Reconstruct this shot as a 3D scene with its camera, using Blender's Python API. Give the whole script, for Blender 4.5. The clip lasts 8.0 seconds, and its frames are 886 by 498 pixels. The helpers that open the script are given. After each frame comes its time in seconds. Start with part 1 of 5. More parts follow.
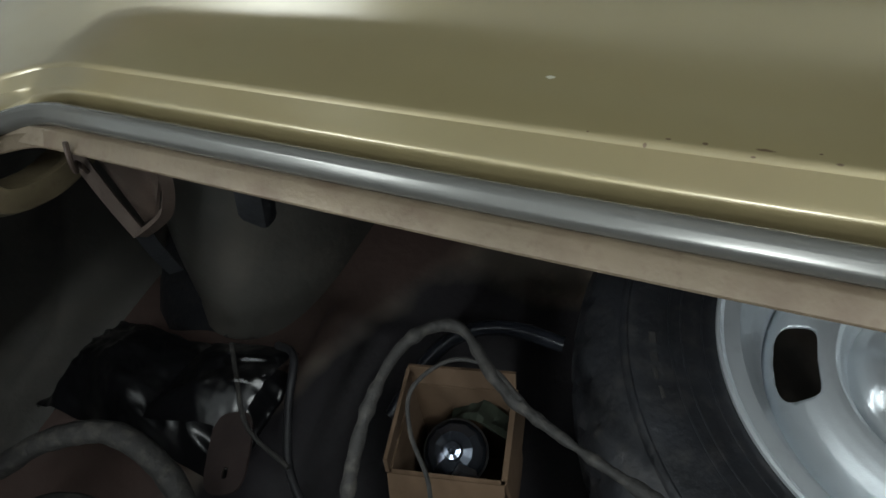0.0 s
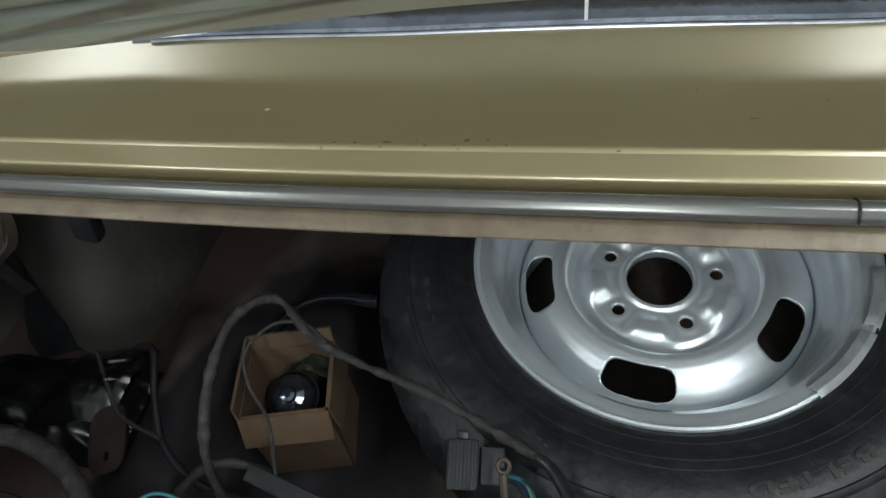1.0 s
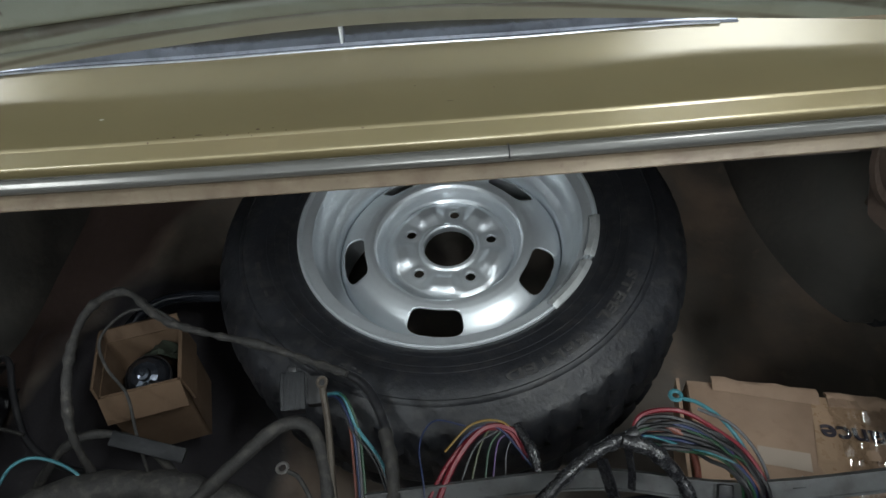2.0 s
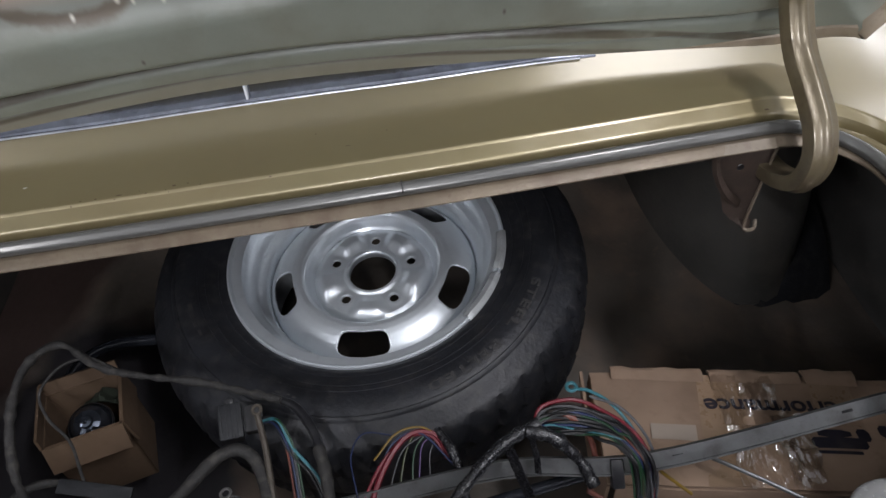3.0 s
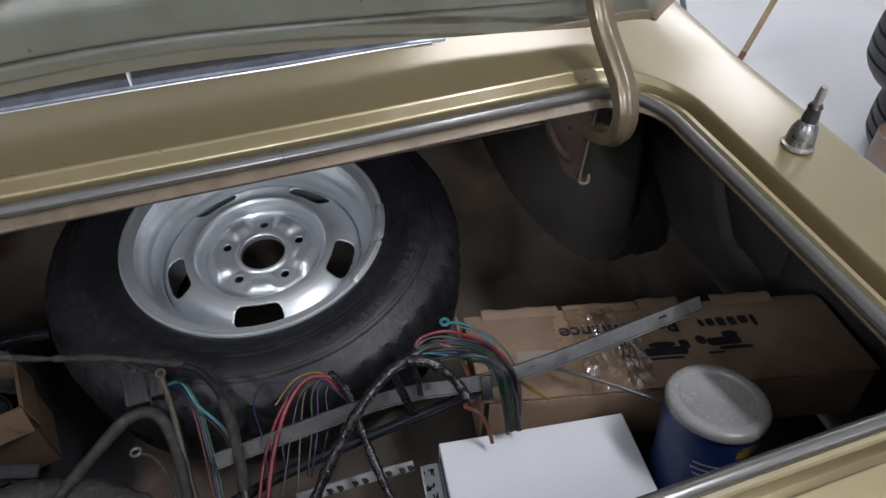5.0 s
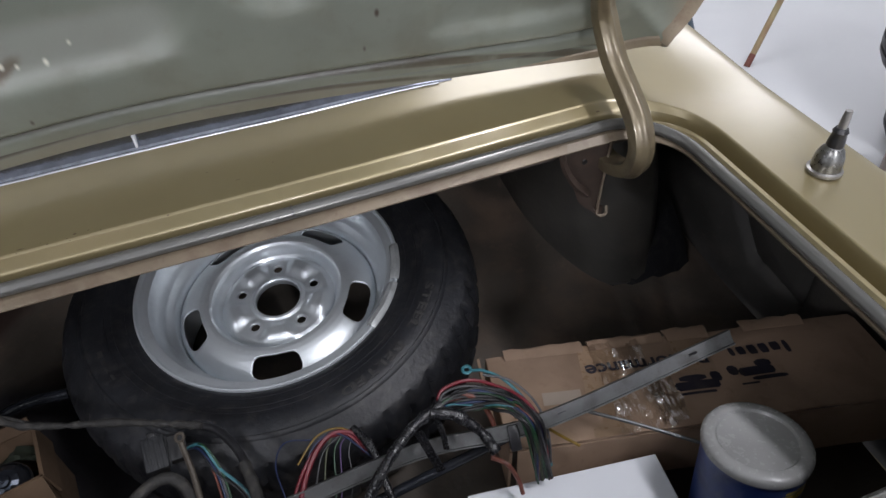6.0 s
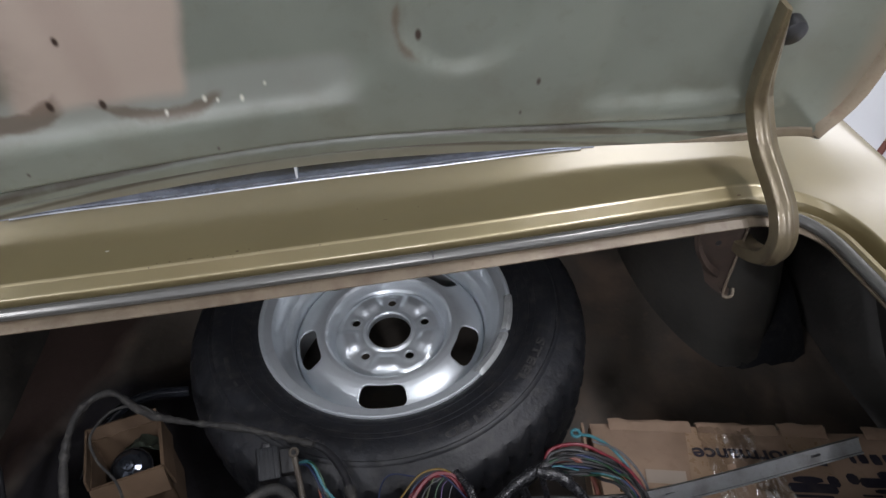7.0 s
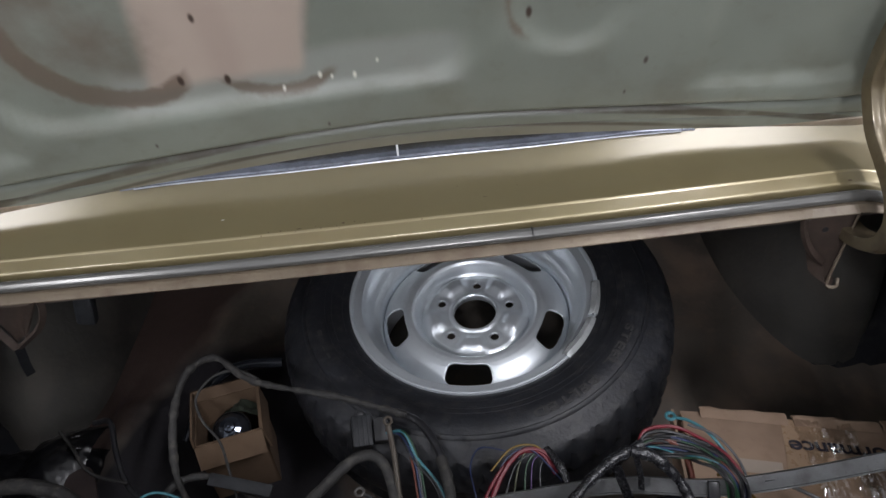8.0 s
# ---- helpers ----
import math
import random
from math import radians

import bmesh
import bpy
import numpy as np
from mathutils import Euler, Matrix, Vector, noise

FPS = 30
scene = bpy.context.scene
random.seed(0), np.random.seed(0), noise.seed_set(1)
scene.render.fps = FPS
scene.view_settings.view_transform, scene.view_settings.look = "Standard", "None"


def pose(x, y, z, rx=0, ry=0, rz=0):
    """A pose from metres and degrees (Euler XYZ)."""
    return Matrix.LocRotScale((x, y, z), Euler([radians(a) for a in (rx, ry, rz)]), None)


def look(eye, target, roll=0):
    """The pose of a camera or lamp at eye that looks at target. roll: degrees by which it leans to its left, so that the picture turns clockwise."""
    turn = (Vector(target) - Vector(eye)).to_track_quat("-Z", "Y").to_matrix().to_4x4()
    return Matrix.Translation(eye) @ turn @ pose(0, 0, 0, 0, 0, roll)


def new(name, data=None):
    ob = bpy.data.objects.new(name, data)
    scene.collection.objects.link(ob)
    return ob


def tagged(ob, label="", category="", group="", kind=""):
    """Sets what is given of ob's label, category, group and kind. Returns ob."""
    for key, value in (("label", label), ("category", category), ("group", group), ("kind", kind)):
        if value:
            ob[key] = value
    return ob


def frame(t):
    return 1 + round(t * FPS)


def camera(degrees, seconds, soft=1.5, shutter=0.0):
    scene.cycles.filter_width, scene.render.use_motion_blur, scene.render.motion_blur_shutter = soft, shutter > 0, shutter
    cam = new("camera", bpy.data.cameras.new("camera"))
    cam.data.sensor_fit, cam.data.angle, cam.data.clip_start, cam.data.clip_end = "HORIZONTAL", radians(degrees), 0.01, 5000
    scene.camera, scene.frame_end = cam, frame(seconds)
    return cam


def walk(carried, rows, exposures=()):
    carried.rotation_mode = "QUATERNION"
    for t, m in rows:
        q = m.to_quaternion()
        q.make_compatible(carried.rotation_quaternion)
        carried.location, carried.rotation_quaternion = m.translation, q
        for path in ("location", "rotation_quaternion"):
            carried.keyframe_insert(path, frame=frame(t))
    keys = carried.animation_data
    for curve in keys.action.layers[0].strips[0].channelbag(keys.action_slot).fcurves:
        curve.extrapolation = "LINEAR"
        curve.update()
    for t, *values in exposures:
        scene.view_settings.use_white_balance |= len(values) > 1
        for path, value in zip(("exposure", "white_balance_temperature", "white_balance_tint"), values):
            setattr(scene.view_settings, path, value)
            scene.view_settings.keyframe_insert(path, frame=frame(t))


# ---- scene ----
cam = camera(68.3, 8.0)
PATH = [
    (0, (-0.218, -0.41, 1.115), (-0.953, 0.823, -0.277), -10.6),
    (0.5, (-0.154, -0.458, 1.146), (-0.797, 0.764, -0.3), -11.5),
    (1, (-0.081, -0.498, 1.199), (-0.509, 0.82, -0.243), -10.6),
    (1.5, (-0.031, -0.591, 1.236), (-0.262, 0.809, -0.174), -9.4),
    (1.7, (-0.019, -0.62, 1.251), (-0.145, 0.786, -0.167), -7.0),
    (2.8, (0.04, -0.722, 1.279), (0.14, 0.796, -0.019), -4.9),
    (3, (0.04, -0.708, 1.314), (0.182, 0.741, -0.057), -5.4),
    (3.5, (0.023, -0.7, 1.316), (0.384, 0.705, -0.061), -3.5),
    (4, (-0.006, -0.728, 1.331), (0.408, 0.67, -0.038), -2.5),
    (4.5, (0.032, -0.804, 1.357), (0.528, 0.568, -0.01), 0.2),
    (4.7, (0.028, -0.827, 1.348), (0.484, 0.568, -0.011), -0.3),
    (5.8, (0.057, -0.791, 1.329), (0.559, 0.588, -0.03), -3.3),
    (6, (0.046, -0.784, 1.352), (0.472, 0.646, 0.021), -5.2),
    (6.5, (0.035, -0.786, 1.362), (0.38, 0.716, 0.088), -3.5),
    (7, (-0.008, -0.781, 1.383), (0.202, 0.789, 0.162), -3.2),
    (7.5, (-0.039, -0.787, 1.37), (0.057, 0.797, 0.152), -4.6),
    (8, (-0.053, -0.802, 1.374), (-0.032, 0.787, 0.161), -5.7),
]
EXPOSURES = [(0, -0.32, 6500, 4), (1.7, -0.36, 6500, 4), (2.8, -0.40, 6500, 17), (8, -0.40, 6500, 17)]
walk(cam, [(t, look(eye, target, roll)) for t, eye, target, roll in PATH], EXPOSURES)

# ---- light ----
world = bpy.data.worlds.new("world")
world.use_nodes = True
world.node_tree.nodes["Background"].inputs[0].default_value = (0.8, 0.9, 1.0, 1)
world.node_tree.nodes["Background"].inputs[1].default_value = 0.02
scene.world = world


def area_lamp(name, size_x, size_y, power, m, color=(0.93, 0.97, 1.0)):
    data = bpy.data.lights.new(name, "AREA")
    data.shape, data.size, data.size_y, data.energy, data.color = "RECTANGLE", size_x, size_y, power, color
    ob = new(name, data)
    ob.matrix_world = m
    return ob


# lamps out of view; the last three added for deck highlights and pale floor
LAMPS = [  # x, y, watts, width, length
    (1.25, -1.40, 50, 0.16, 1.25), (-2.5, -2.5, 58, 0.20, 1.25), (3.4, -3.4, 16, 0.20, 1.25), (0.1, -4.2, 128, 0.40, 1.25), (-2.8, 1.75, 5, 1.0, 1.25),
    (1.6, 1.9, 10, 1.1, 1.25), (4.4, 3.0, 27, 0.6, 1.25)]
for x, y, watts, wide, long in LAMPS:
    area_lamp("unseen_lamp", wide, long, watts, pose(x, y, 3.08))


# ---- materials ----
def mat(name, color, rough=0.5, metal=0.0, dirt=None, dirt_amount=0.35, scale=18.0, bump=0.0, bump_scale=250.0, coat=0.0,
        rough_var=0.12, tone=0.18, coat_rough=0.17, coat_ior=1.5):
    """A painted or raw surface: tone varies at two scales, dirt gathers in patches, fine relief."""
    m = bpy.data.materials.new(name)
    m.use_nodes = True
    nt = m.node_tree
    b = nt.nodes["Principled BSDF"]
    tc = nt.nodes.new("ShaderNodeTexCoord")

    def noise_tex(s, detail=6.0):
        n = nt.nodes.new("ShaderNodeTexNoise")
        n.inputs["Scale"].default_value, n.inputs["Detail"].default_value = s, detail
        nt.links.new(tc.outputs["Object"], n.inputs["Vector"])
        return n.outputs["Fac"]

    def mixed(fac, a, c):
        n = nt.nodes.new("ShaderNodeMix")
        n.data_type = "RGBA"
        nt.links.new(fac, n.inputs[0])
        for i, v in ((6, a), (7, c)):
            if isinstance(v, tuple):
                n.inputs[i].default_value = (*v, 1)
            else:
                nt.links.new(v, n.inputs[i])
        return n.outputs[2]

    def ramp(fac, lo, hi, to=1.0):
        n = nt.nodes.new("ShaderNodeMapRange")
        n.inputs["From Min"].default_value, n.inputs["From Max"].default_value = lo, hi
        n.inputs["To Max"].default_value = to
        nt.links.new(fac, n.inputs["Value"])
        return n.outputs["Result"]

    big, fine = noise_tex(scale * 0.35), noise_tex(scale * 5)
    dark, light = tuple(c * (1 - tone) for c in color), tuple(min(1, c * (1 + tone)) for c in color)
    col = mixed(ramp(big, 0.3, 0.7), dark, light)
    if dirt:
        col = mixed(ramp(noise_tex(scale, 9), 0.50, 0.72, dirt_amount), col, dirt)
        col = mixed(ramp(fine, 0.58, 0.75, dirt_amount * 0.6), col, dirt)
    nt.links.new(col, b.inputs["Base Color"])
    r = nt.nodes.new("ShaderNodeMapRange")
    r.inputs["To Min"].default_value, r.inputs["To Max"].default_value = max(0.03, rough - rough_var), min(1, rough + rough_var)
    nt.links.new(fine, r.inputs["Value"])
    nt.links.new(r.outputs["Result"], b.inputs["Roughness"])
    b.inputs["Metallic"].default_value = metal
    b.inputs["Coat Weight"].default_value = coat
    b.inputs["Coat Roughness"].default_value, b.inputs["Coat IOR"].default_value = coat_rough, coat_ior
    if bump:
        n = nt.nodes.new("ShaderNodeBump")
        n.inputs["Strength"].default_value, n.inputs["Distance"].default_value = 0.5, bump
        nt.links.new(noise_tex(bump_scale), n.inputs["Height"])
        nt.links.new(n.outputs["Normal"], b.inputs["Normal"])
    return m


GOLD = mat("gold_paint", (0.292, 0.240, 0.124), 0.40, 0.60, (0.20, 0.13, 0.07), 0.12, 9, tone=0.05, rough_var=0.04, coat=1.0, coat_rough=0.22, coat_ior=1.70)
FLANGE = mat("primer_flange", (0.165, 0.130, 0.090), 0.42, 0.25, (0.085, 0.052, 0.036), 0.6, 34, 0.0005, 300, tone=0.2)
EDGE_RUST = mat("rusty_edge", (0.056, 0.040, 0.032), 0.55, 0.2, (0.034, 0.022, 0.016), 0.6, 60, 0.0004, 300)
PLATE = mat("flange_plate", (0.185, 0.150, 0.110), 0.5, 0.1, (0.085, 0.05, 0.033), 0.6, 50, 0.0005, 300, tone=0.15)
RUBBER = mat("aged_rubber", (0.150, 0.149, 0.141), 0.24, 0.5, scale=6, rough_var=0.0, tone=0.02)
CHROME = mat("dull_chrome", (0.28, 0.30, 0.35), 0.13, 1.0, (0.10, 0.10, 0.12), 0.6, 30, 0.0005, 60, tone=0.2)
# lighter copy of the chrome, for the highlight along the trim's lower edge
TRIM_HIGHLIGHT = mat("highlight_chrome", (0.62, 0.64, 0.68), 0.16, 1.0, (0.2, 0.2, 0.22), 0.5, 40, tone=0.1)
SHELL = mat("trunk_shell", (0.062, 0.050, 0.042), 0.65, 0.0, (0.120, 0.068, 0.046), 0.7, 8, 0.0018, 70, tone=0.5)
LINER = mat("grey_shell", (0.066, 0.063, 0.057), 0.45, 0.0, (0.112, 0.098, 0.082), 0.6, 12, 0.0022, 80, tone=0.5)
HINGE = mat("hinge_paint", (0.180, 0.145, 0.088), 0.34, 0.35, (0.080, 0.056, 0.038), 0.55, 26, 0.0004, 200, coat=0.4)
BRACKET = mat("rusty_bracket", (0.058, 0.042, 0.034), 0.45, 0.2, (0.100, 0.070, 0.054), 0.5, 40, 0.0006, 300)
SILVER = mat("silver_wheel_paint", (0.85, 0.90, 0.95), 0.36, 0.66, (0.30, 0.31, 0.33), 0.16, 14, 0.0002, 500, tone=0.08, rough_var=0.06)
WEIGHT = mat("lead_weight", (0.50, 0.52, 0.52), 0.5, 0.4, (0.2, 0.2, 0.2), 0.5, 60)
TYRE = mat("tyre_rubber", (0.0125, 0.0135, 0.0165), 0.48, 0.0, (0.064, 0.058, 0.054), 0.36, 70, 0.0016, 140, tone=0.3)
TYRE_MARK = mat("tyre_marks", (0.036, 0.034, 0.033), 0.6, 0.0, (0.012, 0.013, 0.015), 1.0, 38)
CARD = mat("cardboard", (0.275, 0.188, 0.130), 0.8, 0.0, (0.150, 0.092, 0.058), 0.5, 12, 0.0006, 120, tone=0.16)
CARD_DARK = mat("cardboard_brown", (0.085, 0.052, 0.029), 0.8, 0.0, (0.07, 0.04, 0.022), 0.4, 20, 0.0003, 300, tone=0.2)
PRINT = mat("dark_blue_print", (0.014, 0.012, 0.022), 0.7, 0.0, (0.06, 0.045, 0.04), 0.5, 45, tone=0.3)
WHITE_CARD = mat("white_card", (0.78, 0.80, 0.84), 0.45, tone=0.03)
BLUE = mat("blue_label", (0.010, 0.030, 0.145), 0.4, 0.0, (0.10, 0.13, 0.22), 0.35, 60, tone=0.3)
YELLOW = mat("yellow_print", (0.65, 0.50, 0.06), 0.5)
LID_PLASTIC = mat("grey_plastic", (0.31, 0.31, 0.305), 0.25, 0.0, (0.30, 0.30, 0.30), 0.06, 30, 0.0002, 200)
ALU = mat("dull_aluminium", (0.135, 0.138, 0.139), 0.38, 0.5, (0.06, 0.055, 0.05), 0.6, 45, 0.0005, 260)
STEEL = mat("worn_steel", (0.33, 0.32, 0.31), 0.35, 0.8, (0.08, 0.06, 0.05), 0.4, 60)
BLACK = mat("black_plastic", (0.014, 0.014, 0.016), 0.36, 0.0, (0.06, 0.06, 0.06), 0.35, 50, 0.0004, 250)
TAPE = mat("black_tape", (0.012, 0.012, 0.014), 0.26, 0.0, (0.05, 0.05, 0.05), 0.3, 60, 0.0025, 170)
GLOSS = mat("glossy_dark", (0.018, 0.020, 0.026), 0.12, 0.2, (0.05, 0.05, 0.05), 0.2, 40)
DARK_PLUG = mat("dusty_connector", (0.007, 0.008, 0.010), 0.62, 0.0, (0.022, 0.024, 0.028), 0.5, 90, 0.0010, 200)
HOSE = mat("dusty_hose", (0.022, 0.021, 0.020), 0.75, 0.0, (0.078, 0.070, 0.061), 0.65, 90, 0.0020, 260)
CONCRETE = mat("pale_concrete", (0.72, 0.73, 0.75), 0.45, 0.0, (0.66, 0.67, 0.69), 0.5, 1.2, 0.001, 40, tone=0.06)
WALL = mat("white_wall", (0.72, 0.73, 0.73), 0.7, tone=0.05, scale=1.5)
WOOD = mat("painted_pole", (0.36, 0.29, 0.15), 0.6, 0.0, (0.26, 0.12, 0.08), 0.7, 9, tone=0.25)


def wire_mat(name, color):
    return mat(name, color, 0.48, 0.0, tuple(c * 0.4 + 0.004 for c in color), 0.5, 90)


WIRES = {n: wire_mat(n + "_wire", c) for n, c in dict(
    red=(0.135, 0.005, 0.013), cyan=(0.036, 0.150, 0.180), blue=(0.006, 0.015, 0.060), green=(0.006, 0.040, 0.014), black=(0.007, 0.007, 0.008),
    yellow=(0.190, 0.110, 0.006), white=(0.075, 0.075, 0.080), pink=(0.130, 0.036, 0.022), olive=(0.030, 0.036, 0.007), violet=(0.045, 0.014, 0.085)).items()}


# ---- mesh helpers ----
def part(name, bm, material, parent=None, label="", sharp=38, m=None, smooth=True):
    """Links a bmesh as one mesh object under a thing or a part."""
    bmesh.ops.recalc_face_normals(bm, faces=bm.faces)
    for f in bm.faces:
        f.smooth = smooth
    for e in bm.edges:
        if len(e.link_faces) == 2 and e.calc_face_angle(0) > radians(sharp):
            e.smooth = False
    me = bpy.data.meshes.new(name)
    bm.to_mesh(me)
    bm.free()
    me.materials.append(material)
    ob = new(name, me)
    if m is not None:
        ob.matrix_world = m
    if parent is not None:
        ob.parent = parent
    return tagged(ob, label=label)


def thing(name, label, category, m=None, group="", kind=""):
    ob = new(name)
    if m is not None:
        ob.matrix_world = m
    ob.empty_display_size = 0.05
    return tagged(ob, label, category, group, kind)


def add_grid(bm, rows, close_u=False, close_v=False):
    """Faces between rows of points; close_u joins the ends of each row, close_v the last row to the first."""
    vs = [[bm.verts.new(p) for p in r] for r in rows]
    nr, nc = len(vs), len(vs[0])
    for i in range(nr if close_v else nr - 1):
        for j in range(nc if close_u else nc - 1):
            a, b = vs[i], vs[(i + 1) % nr]
            k = (j + 1) % nc
            bm.faces.new((a[j], a[k], b[k], b[j]))
    return vs


def grid(rows, close_u=False, close_v=False, thick=0.0):
    bm = bmesh.new()
    add_grid(bm, rows, close_u, close_v)
    if thick:
        bmesh.ops.recalc_face_normals(bm, faces=bm.faces)
        bmesh.ops.solidify(bm, geom=bm.faces[:], thickness=thick)
    return bm


def smooth_line(points, n=10):
    """A rounded line through the points (Catmull-Rom)."""
    P = [Vector(p) for p in points]
    P = [P[0] * 2 - P[1], *P, P[-1] * 2 - P[-2]]
    out = []
    for i in range(1, len(P) - 2):
        a, b, c, d = P[i - 1:i + 3]
        for k in range(n):
            t = k / n
            out.append(0.5 * (2 * b + (c - a) * t + (2 * a - 5 * b + 4 * c - d) * t * t + (3 * b - a - 3 * c + d) * t ** 3))
    return [*out, P[-2]]


def add_tube(bm, pts, radius, sides=8, ring=None, cap=True, wobble=0.0):
    """A tube along the points; radius is a number or one per point; ring: its own cross-section."""
    pts = [Vector(p) for p in pts]
    ring = ring or [(math.cos(2 * math.pi * k / sides), math.sin(2 * math.pi * k / sides)) for k in range(sides)]
    n = len(pts)
    t0 = (pts[1] - pts[0]).normalized()
    side = t0.orthogonal().normalized()
    rows = []
    for i, p in enumerate(pts):
        t = (pts[min(i + 1, n - 1)] - pts[max(i - 1, 0)]).normalized()
        side = (side - t * side.dot(t)).normalized()
        up = t.cross(side)
        r = radius[i] if isinstance(radius, (list, tuple)) else radius
        r *= 1 + wobble * noise.noise(p * 90)
        rows.append([p + side * (a * r) + up * (b * r) for a, b in ring])
    vs = add_grid(bm, rows, close_u=True)
    if cap:
        bm.faces.new(vs[0])
        bm.faces.new(vs[-1])
    return bm


def tube(points, radius, sides=8, n=10, wobble=0.0):
    return add_tube(bmesh.new(), smooth_line(points, n), radius, sides, wobble=wobble)


def add_box(bm, lo, hi, m=None, bevel=0.0):
    made = bmesh.ops.create_cube(bm, size=1.0)["verts"]
    size, mid = Vector(hi) - Vector(lo), (Vector(hi) + Vector(lo)) / 2
    for v in made:
        v.co = Vector([c * s for c, s in zip(v.co, size)]) + mid
    if m is not None:
        bmesh.ops.transform(bm, matrix=m, verts=made)
    if bevel:
        edges = {e for v in made for e in v.link_edges}
        bmesh.ops.bevel(bm, geom=list(edges), offset=bevel, segments=2, affect="EDGES", profile=0.5)
    return bm


def box(lo, hi, m=None, bevel=0.0):
    return add_box(bmesh.new(), lo, hi, m, bevel)


def lathe(profile, n=48, closed=False, wave=None):
    """Turns (r, z) points about z. wave(r, z, angle) moves z."""
    rows = []
    for k in range(n):
        a = 2 * math.pi * k / n
        rows.append([(r * math.cos(a), r * math.sin(a), z + (wave(r, z, a) if wave else 0)) for r, z in profile])
    return grid(rows, close_u=closed, close_v=True)


def ease(v):
    v = max(0.0, min(1.0, v))
    return v * v * (3 - 2 * v)


# ---- the car's tail ----
CX = -0.075  # middle of the car
car = thing("car", "old gold two-door car with its trunk lid open", "car")


def deck_z(x, y):
    s = abs(x - CX) / 0.73
    z = 0.955 - 0.022 * min(s, 1) ** 3
    if s > 1:  # the shoulder rolls over into the body side
        z -= 0.55 * ((s - 1) * 0.73) + 2.6 * ((s - 1) * 0.73) ** 1.6
    rise = 0.10 + 0.08 * ease((abs(x - CX) - 0.12) / 0.26) * ease((0.80 - abs(x - CX)) / 0.2)
    return z + (rise * (y + 0.19) if y > -0.19 else 0.06 * (y + 0.19))


def opening_path():
    """Points and outward normals round the inner edge of the trunk opening, from the front left, clockwise."""
    l, r, f, b = -0.641, 0.491, -0.238, -0.655
    out = []
    for sx, sy, a0, rad in ((1, 1, 90, 0.062), (1, -1, 0, 0.040), (-1, -1, -90, 0.040), (-1, 1, -180, 0.062)):
        cx, cy = (r - rad if sx > 0 else l + rad), (f - rad if sy > 0 else b + rad)
        for k in range(13):
            a = radians(a0 - 90 * k / 12)
            out.append((cx + rad * math.cos(a), cy + rad * math.sin(a), math.cos(a), math.sin(a)))
    dense = []
    for i, p in enumerate(out):
        q = out[(i + 1) % len(out)]
        dense.append(p)
        gap = math.hypot(q[0] - p[0], q[1] - p[1])
        for k in range(1, int(gap / 0.04)):
            t = k / int(gap / 0.04)
            dense.append(tuple(u + (v - u) * t for u, v in zip(p, q)))
    bowed = [(x, y + 0.012 * (max(0.0, abs(x - CX) - 0.08) / 0.41) ** 2 * ease((y - b - 0.2) / (f - b - 0.2))) for x, y, _, _ in dense]
    path = []
    for i, (x, y) in enumerate(bowed):
        (x0, y0), (x1, y1) = bowed[i - 1], bowed[(i + 1) % len(bowed)]
        n = math.hypot(x1 - x0, y1 - y0)
        path.append((x, y, (y0 - y1) / n, (x1 - x0) / n))
    return path


RIM = opening_path()


def rim_z(x, y, nx, ny):
    return deck_z(x + nx * 0.049, y + ny * 0.049)


def along(d, drop):
    """The ring at distance d outward of the opening's inner edge, drop below the deck there."""
    return [(x + nx * d, y + ny * d, rim_z(x, y, nx, ny) - drop) for x, y, nx, ny in RIM]


def blend(front, side):
    """Rings that differ between the front edge and the sides."""
    rows = []
    for x, y, nx, ny in RIM:
        w = max(0.0, ny) ** 2
        d, drop = (a * w + b * (1 - w) for a, b in zip(front, side))
        rows.append((x + nx * d, y + ny * d, rim_z(x, y, nx, ny) - drop))
    return rows


def outward(p, k):
    """From the point p on the opening's edge out to the body's outline, by the share k."""
    x, y, nx, ny = p
    ts = []
    for c, n, lo, hi in ((x, nx, CX - 0.66, CX + 0.66), (y, ny, -0.86, -0.050 - 0.012 * min(1.3, abs(x - CX) / 0.34) ** 2)):
        if abs(n) > 1e-6:
            ts.append(((hi if n > 0 else lo) - c) / n)
    t = min(v for v in ts if v > 0)
    d = 0.049 + (t - 0.049) * k
    return (x + nx * d, y + ny * d)


